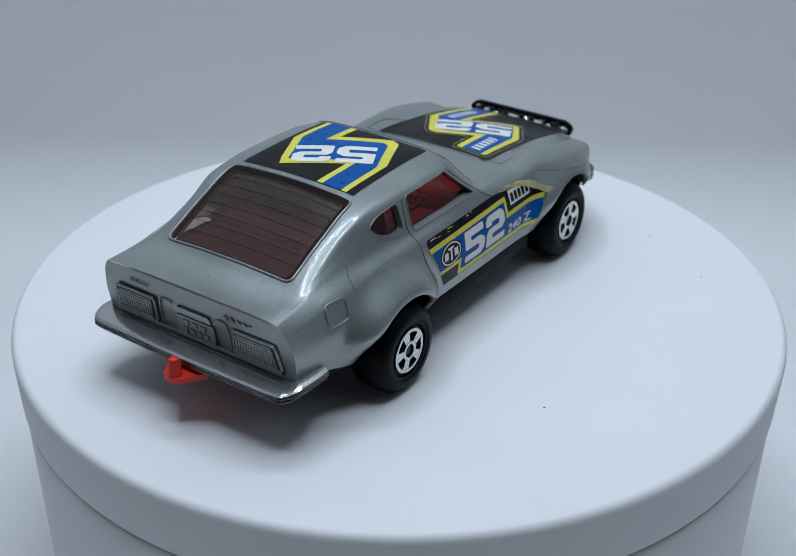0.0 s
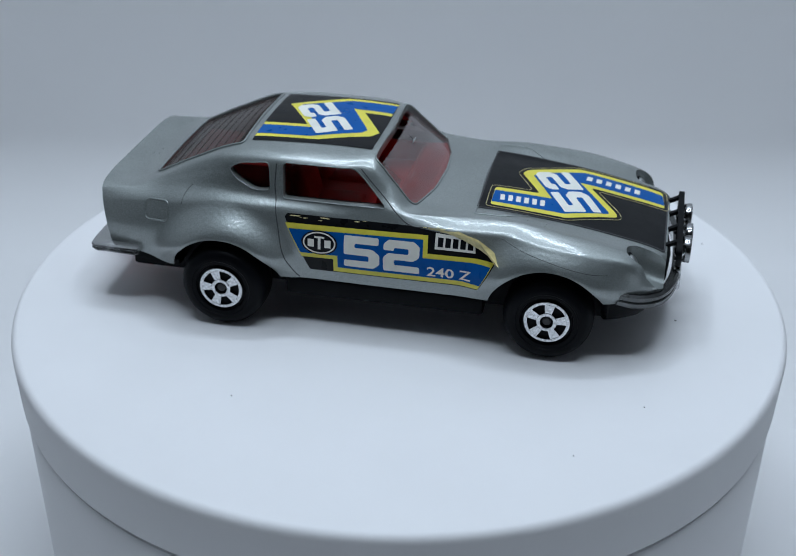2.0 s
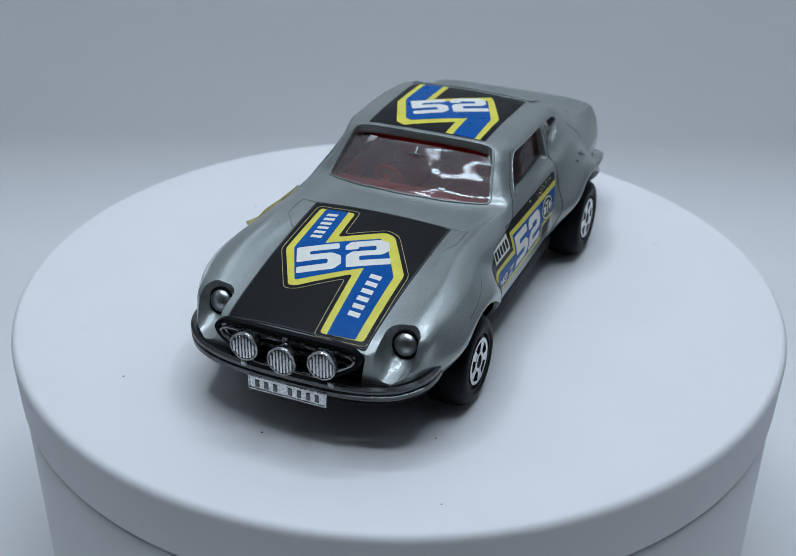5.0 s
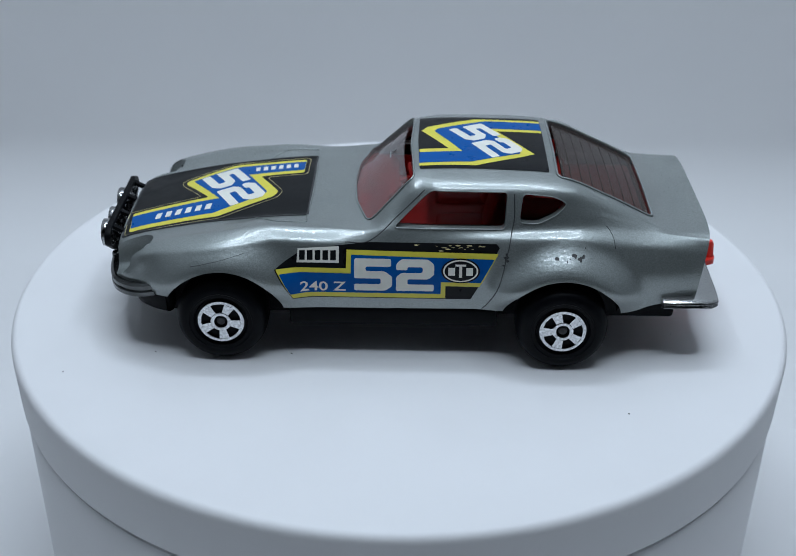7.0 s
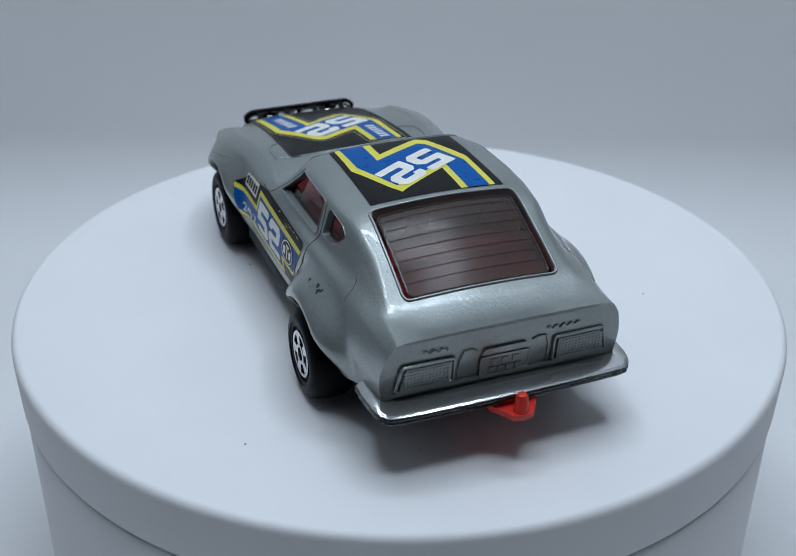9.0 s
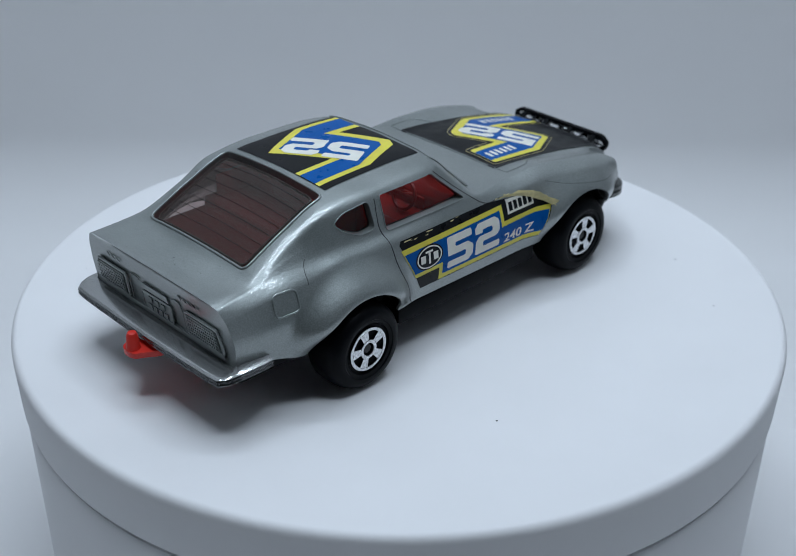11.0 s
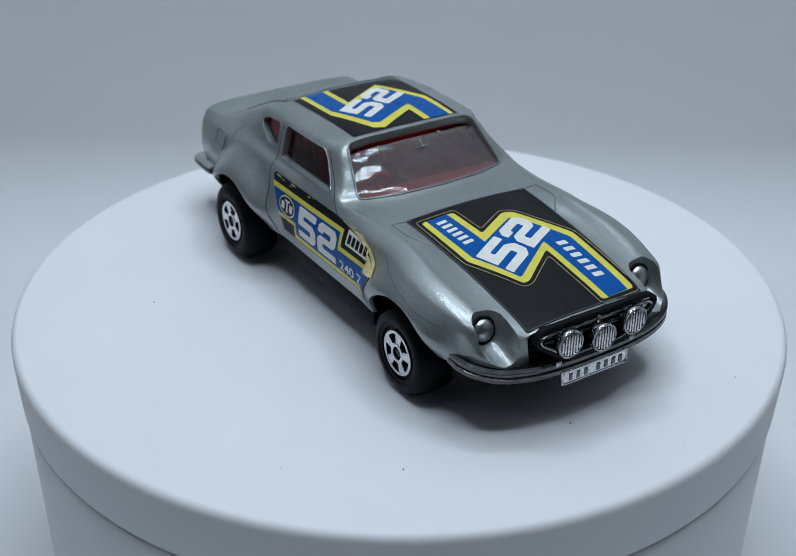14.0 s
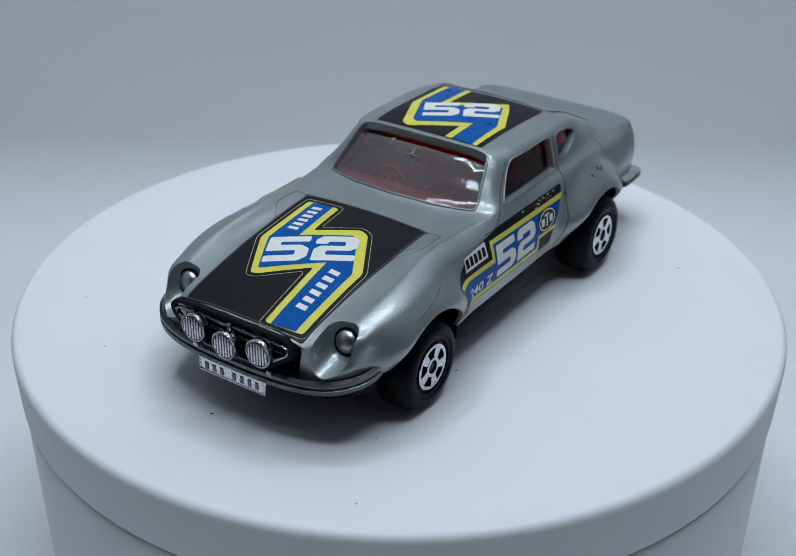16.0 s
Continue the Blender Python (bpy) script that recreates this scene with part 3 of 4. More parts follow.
def build_interior(car):
    bm = bmesh.new()
    box(bm, (-44, -16.5, 15.2), (10, 16.5, 19.2), 0.3)
    box(bm, (-45, -15.0, 16.2), (-31.5, 15.0, 22.6), 1.2)
    box(bm, (-32.5, -15.4, 16.2), (-22.0, 15.4, 24.0), 1.2)
    box(bm, (-31.5, -16.2, 16.2), (3, -15.2, 23.2), 0.3)
    box(bm, (-31.5, 15.2, 16.2), (3, 16.2, 23.2), 0.3)
    # made-up panels behind the quarter windows, standing in for the lit red deck
    for s in (1, -1):
        box(bm, (-30.5, s * 13.2 - 0.4, 20.0), (-21.2, s * 13.2 + 0.4, 28.0), 0.3)
    box(bm, (-27.0, -11.5, 29.6), (-4.6, 11.5, 30.4), 0.3)
    cabin = part("interior", bm, RED, car, "bright red moulded plastic cabin tub")
    bm = bmesh.new()
    prof = [(-0.8, 16.5), (-0.8, 22.2), (0.6, 23.5), (5.4, 23.7), (8.0, 22.4), (8.0, 16.5)]
    prism(bm, round_poly(prof, 0.5), lambda u, v, w: (u, w, v), -15.2, 15.2)
    for y in (-8.5, -5.5, 5.0):
        box(bm, (-1.2, y - 1.2, 19.6), (-0.6, y + 1.2, 21.8), 0.3)
    part("dashboard", bm, RED, cabin)
    for y in (7.2, -7.2):
        bm = bmesh.new()
        box(bm, (-17.5, y - 5.0, 16.4), (-7.5, y + 5.0, 20.0), 1.3, 3)
        back = bmesh.new()
        box(back, (-1.5, y - 4.8, 0), (1.5, y + 4.8, 9.5), 1.3, 3)
        box(back, (-1.2, y - 2.6, 9.0), (1.2, y + 2.6, 11.6), 0.9, 3)
        bmesh.ops.transform(back, matrix=Matrix.Translation((-17.0, 0, 18.2)) @ Matrix.Rotation(radians(-14), 4, "Y"), verts=back.verts)
        merge(bm, back)
        part("seat", bm, RED, cabin)
    # steering wheel on the car's right
    bm = bmesh.new()
    ring = [(2.6 * math.cos(a), 2.6 * math.sin(a)) for a in np.linspace(0, 2 * math.pi, 28, endpoint=False)]
    sweep(bm, [(0, u, v) for u, v in ring], disc(0.38, 6), True, (1, 0, 0))
    box(bm, (-0.25, -2.5, -0.4), (0.25, 2.5, 0.4), 0.1)
    box(bm, (-0.2, -0.45, -0.45), (3.4, 0.45, 0.45), 0.1)
    bmesh.ops.transform(bm, matrix=Matrix.Translation((-3.6, -7.2, 22.4)) @ Matrix.Rotation(radians(20), 4, "Y"), verts=bm.verts)
    part("steering_wheel", bm, RED, cabin)


build_interior(toy_car)


def build_chassis(car):
    bm = bmesh.new()
    box(bm, (-18.4, -21.2, 6.8), (17.8, 21.2, 10.35), 0.6)
    box(bm, (-50, -16.8, 6.6), (39.5, 16.8, 14.8), 0.8)
    base = part("chassis", bm, BLACK, car, "matt black plastic chassis and sills")
    bm = bmesh.new()
    prof = [(-53.0, 12.6), (-46, 11.7), (-40.2, 10.6), (-39.2, 10.6), (-39.2, 9.6), (-41, 9.5), (-46, 10.4), (-52.5, 10.6)]
    prism(bm, prof, lambda u, v, w: (u, w, v), -20.3, 20.3)
    part("rear_valance", bm, BLACK, base)
    bm = bmesh.new()
    plan = round_poly([(38.4, -21.0), (42, -20.3), (46, -17.5), (48.8, -11), (49.6, 0), (48.8, 11), (46, 17.5), (42, 20.3), (38.4, 21.0)], 2.0)
    bot = [(u - 1.2 if u > 40 else u, v * 0.95) for u, v in plan]
    a = [bm.verts.new((u, v, 12.3)) for u, v in plan]
    b = [bm.verts.new((u, v, 8.1)) for u, v in bot]
    bm.faces.new(a)
    bm.faces.new(b[::-1])
    for i in range(len(a)):
        j = (i + 1) % len(a)
        bm.faces.new((a[i], b[i], b[j], a[j]))
    part("front_valance", bm, BLACK, base)
    for ax, zc in ((FRONT_AXLE - 0.4, 8.0), (REAR_AXLE, 7.7)):
        for s in (1, -1):
            bm = bmesh.new()
            arc = [(math.cos(a), math.sin(a)) for a in np.linspace(radians(28), radians(152), 32)]
            wide = 21.0
            rows = [[bm.verts.new((ax + r * c, s * y, zc + r * q)) for c, q in arc] for r, y in ((10.5, 15.5), (10.5, wide), (10.75, wide), (10.75, 15.5))]
            for k in range(4):
                for i in range(len(arc) - 1):
                    bm.faces.new((rows[k][i], rows[k][i + 1], rows[(k + 1) % 4][i + 1], rows[(k + 1) % 4][i]))
            part("arch_liner", bm, BLACK, base)


build_chassis(toy_car)


def build_wheel(car, x, y_face, s, spin):
    """A black tyre with a plated five-slot rim; y_face is where the rim's face lies."""
    R = 8.65
    out = lambda a, b, h: (x + a, s * (y_face + h), R + b)
    drum = part("wheel", revolve(bmesh.new(), [(0, -7.5), (4.4, -7.5), (4.4, -0.55), (0, -0.55)], out, 40), BLACK, car, "black wheel with a plated slotted rim")
    prof = [(4.3, -7.6), (6.4, -7.6), (7.3, -7.1), (7.8, -6.2), (7.95, -5.2), (7.95, -2.8), (7.85, -1.9), (7.6, -1.1), (7.2, -0.4), (6.7, 0.0), (6.0, 0.2), (5.5, 0.2), (5.35, 0.02), (4.75, -0.08), (4.6, -0.5), (4.3, -0.7)]
    part("tyre", revolve(bmesh.new(), prof, out, 72, True), RUBBER, drum)
    bm = bmesh.new()
    n = 80

    def ring(r0, r1, h):
        g = [[bm.verts.new(out(r * math.cos(2 * math.pi * i / n), r * math.sin(2 * math.pi * i / n), q)) for i in range(n)]
             for r, q in ((r0, h - 0.5), (r0, h - 0.06), (r0 + 0.08, h), (r1 - 0.08, h), (r1, h - 0.06), (r1, h - 0.5))]
        for a, b in zip(g, g[1:]):
            for i in range(n):
                bm.faces.new((a[i], b[i], b[(i + 1) % n], a[(i + 1) % n]))
    ring(3.4, 4.02, 0.0)
    ring(1.15, 1.78, 0.05)
    for k in range(5):
        a0 = spin + k * 2 * math.pi / 5
        quad = []
        for r, w in ((1.7, 0.34), (3.5, 0.26)):
            for d in (-1, 1):
                quad.append((r * math.cos(a0 + d * w), r * math.sin(a0 + d * w)))
        q = [quad[0], quad[2], quad[3], quad[1]]
        prism(bm, q, out, -0.5, -0.03)
    part("rim", bm, BRIGHT, drum, "scuffed bright plated five-spoke rim")
    part("hub_cap", revolve(bmesh.new(), [(0, -0.25), (0.62, -0.25), (0.75, -0.35), (0.75, -0.6)], out, 24), CHIP, drum)


for i, (ax, face) in enumerate(((FRONT_AXLE, 23.9), (REAR_AXLE, 25.4))):
    for s in (1, -1):
        build_wheel(toy_car, ax, face, s, 0.5 + 0.4 * i + 0.3 * s)


# ---------------------------------------------------------------- stickers
def flat_shape(outlines, cell=0.9):
    """Flat outlines cut along a fine grid, so that they can be laid on the curved shell."""
    bm = bmesh.new()
    for o in outlines:
        bm.faces.new([bm.verts.new((u, v, 0)) for u, v in o])
    return slice_up(bm, cell)


def slice_up(bm, cell=0.9):
    bm.normal_update()
    bmesh.ops.triangulate(bm, faces=bm.faces)
    us, vs = [v.co.x for v in bm.verts], [v.co.y for v in bm.verts]
    for k in range(math.ceil(min(us) / cell), math.floor(max(us) / cell) + 1):
        bmesh.ops.bisect_plane(bm, geom=bm.verts[:] + bm.edges[:] + bm.faces[:], plane_co=(k * cell, 0, 0), plane_no=(1, 0, 0))
    for k in range(math.ceil(min(vs) / cell), math.floor(max(vs) / cell) + 1):
        bmesh.ops.bisect_plane(bm, geom=bm.verts[:] + bm.edges[:] + bm.faces[:], plane_co=(0, k * cell, 0), plane_no=(0, 1, 0))
    return bm


def lay(name, bm, material, place, lift, parent, label=""):
    for v in bm.verts:
        v.co = place(v.co.x, v.co.y, lift)
    bmesh.ops.triangulate(bm, faces=[f for f in bm.faces if len(f.verts) > 4])
    ob = part(name, bm, material, parent, label, 60.0)
    return ob


FIVE = [(0, 1), (0.97, 1), (0.97, 0.77), (0.30, 0.77), (0.30, 0.64), (0.80, 0.64), (1, 0.48), (1, 0.16), (0.82, 0), (0, 0), (0, 0.23), (0.70, 0.23), (0.70, 0.41), (0, 0.41)]
TWO = [(0.14, 1), (0.84, 1), (1, 0.86), (1, 0.54), (0.84, 0.40), (0.30, 0.40), (0.30, 0.23), (1, 0.23), (1, 0), (0, 0), (0, 0.46), (0.14, 0.60), (0.70, 0.60), (0.70, 0.77),
       (0.30, 0.77), (0.30, 0.68), (0, 0.68), (0, 0.86)]


def race_number(origin, right, up):
    """52 in heavy block numerals in the box spanned by right and up."""
    o, r, q = Vector(origin), Vector(right), Vector(up)
    shapes = []
    for k, digit in enumerate((FIVE, TWO)):
        pts = [o + r * (0.475 * u + 0.525 * k) + q * v for u, v in digit]
        shapes.append(round_poly([(p.x, p.y) for p in pts], 0.35, 3))
    return shapes


def letter_bars(origin, right, up, n):
    """A word that stays unlettered: n plain upright blocks."""
    o, r, q = Vector(origin), Vector(right), Vector(up)
    out = []
    for k in range(n):
        a, b = (k + 0.15) / n, (k + 0.72) / n
        out.append([tuple((o + r * s + q * h)[:2]) for s, h in ((a, 0), (b, 0), (b, 1), (a, 1))])
    return out


def text_shape(words, origin, right, up):
    """Lettering in the built-in font, stretched to the given box."""
    data = bpy.data.curves.new("text", "FONT")
    data.body, data.offset, data.resolution_u = words, 0.016, 3
    ob = new("text", data)
    graph = bpy.context.evaluated_depsgraph_get()
    mesh = bpy.data.meshes.new_from_object(ob.evaluated_get(graph))
    bpy.data.objects.remove(ob)
    bm = bmesh.new()
    bm.from_mesh(mesh)
    bpy.data.meshes.remove(mesh)
    xs, ys = [v.co.x for v in bm.verts], [v.co.y for v in bm.verts]
    o, r, q = Vector(origin), Vector(right), Vector(up)
    for v in bm.verts:
        p = o + r * ((v.co.x - min(xs)) / (max(xs) - min(xs))) + q * ((v.co.y - min(ys)) / (max(ys) - min(ys)))
        v.co = (p.x, p.y, 0)
    return slice_up(bm)


def ellipse(cx, cy, rx, ry, n=36):
    return [(cx + rx * math.cos(2 * math.pi * i / n), cy + ry * math.sin(2 * math.pi * i / n)) for i in range(n)]


def ring_shape(outer, inner):
    bm = bmesh.new()
    a = [bm.verts.new((u, v, 0)) for u, v in outer]
    b = [bm.verts.new((u, v, 0)) for u, v in inner]
    for i in range(len(a)):
        j = (i + 1) % len(a)
        bm.faces.new((a[i], a[j], b[j], b[i]))
    return bm


def build_top_stickers(car):
    # black bonnet with its sticker
    panel = round_poly([(14.9, -12.7), (14.9, 12.7), (48.0, 11.9), (48.0, -11.9)], 0.5)
    bonnet = lay("bonnet", flat_shape([panel]), BONNET_BLACK, on_top, 0.10, car, "black painted bonnet panel")
    edge = [on_top(u, v, 0.06) for u, v in dense(panel, 1.0)]
    part("bonnet_edge", sweep(bmesh.new(), edge, disc(0.17, 6), True), SEAM, bonnet)
    shift = lambda q, d: [(u + d, v) for u, v in q]
    yellow = [(16.2, -11.0), (16.2, -4.3), (24.2, -3.8), (20.2, 3.4), (20.9, 5.3), (30.3, 11.0), (46.2, 11.2), (46.8, 4.0), (33.0, 3.1), (38.3, -4.5), (38.5, -5.8), (29.7, -10.8)]
    blue = [(16.25, -9.9), (16.25, -5.6), (26.6, -5.0), (22.3, 3.2), (22.9, 4.6), (31.3, 9.6), (46.2, 9.8), (46.7, 5.2), (30.9, 4.2), (36.8, -4.8), (37.0, -5.4), (29.2, -9.5)]
    yellow, blue = shift(yellow, 0.7), shift(blue, 0.7)
    rim = grow_out(yellow, 0.75)
    s = lay("bonnet_sticker", flat_shape([round_poly(rim, 1.0, 4)]), STICKER_BLACK, on_top, 0.145, bonnet, "blue and yellow bonnet sticker numbered 52")
    outline = [on_top(u, v, 0.15) for u, v in dense(round_poly(rim, 1.0, 4), 0.8)]
    part("sticker_edge", sweep(bmesh.new(), outline, disc(0.05, 5), True), STICKER_BACK, s)
    lay("yellow_band", flat_shape([round_poly(yellow, 0.7, 4)]), STICKER_YELLOW, on_top, 0.175, s)
    lay("blue_band", flat_shape([round_poly(blue, 0.25, 3)]), STICKER_BLUE, on_top, 0.205, s)
    lay("number", flat_shape(race_number((36.4, -5.8), (-7.3, 13.6), (-6.4, -3.1)), 0.9), STICKER_WHITE, on_top, 0.235, s)
    lay("lettering", flat_shape(letter_bars((18.0, -6.9), (8.6, 0.55), (0.12, -2.0), 6)), STICKER_WHITE, on_top, 0.235, s)
    lay("lettering", flat_shape(letter_bars((43.0, 8.4), (-10.8, -0.5), (-0.1, -2.0), 6)), STICKER_WHITE, on_top, 0.235, s)
    # roof sticker
    panel = round_poly([(-26.7, -11.9), (-4.5, -11.5), (-4.2, 0), (-4.5, 11.5), (-26.7, 11.9)], 0.3)
    s = lay("roof_sticker", flat_shape([panel]), STICKER_BLACK, on_top, 0.08, car, "black, blue and yellow roof sticker numbered 52")
    yellow = [(-4.5, 10.5), (-4.4, 3.8), (-9.8, 3.8), (-5.3, -4.6), (-6.3, -6.5), (-14.9, -10.3), (-26.6, -10.4), (-26.6, -4.2), (-18.3, -4.2), (-23.4, 4.4), (-24.2, 5.5), (-21.8, 7.0), (-14.2, 10.7)]
    blue = [(-4.5, 9.5), (-4.4, 5.2), (-12.2, 5.2), (-7.5, -4.2), (-8.2, -5.5), (-16.4, -9.2), (-26.6, -9.3), (-26.6, -5.4), (-16.2, -5.4), (-21.5, 4.5), (-21.9, 5.5), (-13.4, 9.4)]
    wider = lambda u: max(-26.6, min(-4.45, -15.2 + 1.05 * (u + 15.2)))
    yellow, blue = [(wider(u), v) for u, v in yellow], [(wider(u), v) for u, v in blue]
    yellow, blue = [(-26.6 if u < -25.9 else u, v) for u, v in yellow], [(-26.6 if u < -25.9 else u, v) for u, v in blue]
    lay("yellow_band", flat_shape([yellow]), STICKER_YELLOW, on_top, 0.12, s)
    lay("blue_band", flat_shape([blue]), STICKER_BLUE, on_top, 0.155, s)
    lay("number", flat_shape(race_number((-9.7, -4.7), (-7.4, 12.4), (-6.1, -3.3))), STICKER_WHITE, on_top, 0.19, s)


def grow_out(outline, d):
    """Moves every edge of a closed outline outwards by d."""
    k = len(outline)
    area = sum(outline[i - 1][0] * outline[i][1] - outline[i][0] * outline[i - 1][1] for i in range(k))
    sg = 1.0 if area > 0 else -1.0
    out = []
    for i in range(k):
        p, a, b = Vector(outline[i]), Vector(outline[i - 1]), Vector(outline[(i + 1) % k])
        e1, e2 = (p - a).normalized(), (b - p).normalized()
        n1, n2 = Vector((e1.y, -e1.x)) * sg, Vector((e2.y, -e2.x)) * sg
        m = (n1 + n2)
        m = m / max(0.35, m.dot(n1) if m.length else 1.0)
        out.append(tuple(p + m * d))
    return out


def build_side_stickers(car):
    for s in (1, -1):
        place = lambda u, v, lift: on_side(u, v, s, lift)
        worn = s < 0
        rim = [(-18.2, 22.3), (-17.7, 22.9), (3.8, 22.7), (15.0, 21.5), (19.9, 18.5), (16.9, 12.7), (-13.6, 12.6)]
        st = lay("door_sticker", flat_shape([rim]), STICKER_BLACK, place, 0.06, car,
                 "racing door sticker numbered 52, curled and torn" if worn else "blue, yellow and black racing door sticker numbered 52")
        yel = [(-18.05, 21.3), (7.7, 21.5), (7.8, 18.4), (19.7, 18.5), (16.9, 12.9), (-9.2, 12.8), (-9.2, 15.3), (-15.0, 15.2)]
        blu = [(-17.4, 20.3), (6.9, 20.7), (7.0, 17.5), (19.15, 17.7), (17.3, 13.8), (-8.4, 13.7), (-8.4, 16.1), (-15.2, 16.0)]
        lay("yellow_band", flat_shape([yel]), STICKER_YELLOW, place, 0.095, st)
        lay("blue_band", flat_shape([blu]), STICKER_BLUE, place, 0.13, st)
        if s < 0:
            num = race_number((-7.2, 14.25), (13.6, 0), (0, 5.9))
            words = ((7.8, 14.1), (7.9, 0), (0, 1.9))
        else:
            num = race_number((6.4, 14.25), (-13.6, 0), (0, 5.9))
            words = ((15.7, 14.1), (-7.9, 0), (0, 1.9))
        lay("number", flat_shape(num), STICKER_WHITE, place, 0.165, st)
        lay("model_number", text_shape("240 Z", *words), STICKER_WHITE, place, 0.165, st)
        lay("badge", flat_shape([ellipse(-11.7, 18.2, 3.3, 2.25)]), STICKER_BLACK, place, 0.165, st, "black oval badge with white marks")
        lay("badge_ring", ring_shape(ellipse(-11.7, 18.2, 3.0, 2.0), ellipse(-11.7, 18.2, 2.72, 1.75)), STICKER_WHITE, place, 0.195, st)
        marks = [[(-11.7 + a, 18.2 + b) for a, b in q] for q in
                 (((-2.1, -0.8), (-0.95, -0.8), (-0.95, 0.6), (-2.1, 0.6)), ((-0.25, -1.2), (0.25, -1.2), (0.25, 0.85), (-0.25, 0.85)),
                  ((-0.9, 0.85), (0.9, 0.85), (0.9, 1.2), (-0.9, 1.2)), ((0.95, -0.8), (2.1, -0.8), (2.1, 0.6), (0.95, 0.6)))]
        lay("badge_mark", flat_shape(marks), STICKER_WHITE, place, 0.195, st)
        lay("name_panel", flat_shape([[(9.0, 19.3), (16.2, 19.3), (16.0, 21.6), (9.0, 22.0)]]), STICKER_WHITE, place, 0.12, st, "white name panel with black marks")
        lay("name_mark", flat_shape([[(9.5 + 1.32 * k, 19.75), (10.45 + 1.32 * k, 19.75), (10.45 + 1.32 * k, 21.3), (9.5 + 1.32 * k, 21.35)] for k in range(5)]), STICKER_BLACK, place, 0.15, st)
        if worn:
            # curled front corner, its paper side showing
            rows = []
            bm = bmesh.new()
            for i in range(9):
                a = i / 8
                base = on_side(7.5 + 12.4 * a, 22.4 - 3.9 * a * a, s, 0.1)
                row = []
                for j in range(5):
                    b = j / 4
                    curl = (0.15 + 3.0 * a ** 3) * b
                    row.append(bm.verts.new(base + Vector((0.15 * math.sin(9 * a + b), s * curl * (1 - 0.45 * b), (0.4 + 2.3 * a ** 2) * b * (1 if a < 0.85 else 0.6) - 0.3 * a))))
                rows.append(row)
            for p, q in zip(rows, rows[1:]):
                for j in range(4):
                    bm.faces.new((p[j], q[j], q[j + 1], p[j + 1]))
            part("curled_edge", bm, STICKER_BACK, st, "yellowed paper back of the curled edge", 70.0)
            tear = [(9.5, 22.2), (14.8, 21.7), (19.0, 19.1), (20.6, 18.0), (19.6, 19.9), (16.5, 21.6), (13.0, 22.5)]
            lay("glue_stain", flat_shape([tear]), STICKER_BACK, place, 0.16, st)
            rng = random.Random(4)
            flecks = []
            for k in range(14):
                u, v, r = rng.uniform(-17, 12), 22.72 - abs(rng.gauss(0, 0.22)), rng.uniform(0.05, 0.13)
                flecks.append([(u + r * rng.uniform(2.0, 9.0) * math.cos(a), v + r * math.sin(a)) for a in (0.3, 1.4, 2.6, 3.8, 5.2)])
            lay("scuff", flat_shape(flecks), STICKER_BACK, place, 0.18, st)
        else:
            rng = random.Random(7)
            flecks = []
            for k in range(16):
                u, v, r = rng.uniform(-17, -4), 22.6 - abs(rng.gauss(0, 0.35)), rng.uniform(0.05, 0.13)
                flecks.append([(u + r * rng.uniform(1.5, 7.0) * math.cos(a), v + r * math.sin(a)) for a in (0.3, 1.4, 2.6, 3.8, 5.2)])
            lay("scuff", flat_shape(flecks), STICKER_BACK, place, 0.18, st)


build_top_stickers(toy_car)
build_side_stickers(toy_car)


# ---------------------------------------------------------------- seams, chips and raised lines of the shell
def seam(name, pts, place, parent, radius=0.11, material=SEAM, lift=-0.02):
    pts = [(p.x, p.y) for p in smooth_path([(u, v, 0) for u, v in pts], 6)]
    return part(name, sweep(bmesh.new(), [place(u, v, lift) for u, v in pts], disc(radius, 6)), material, parent, "", 70.0)


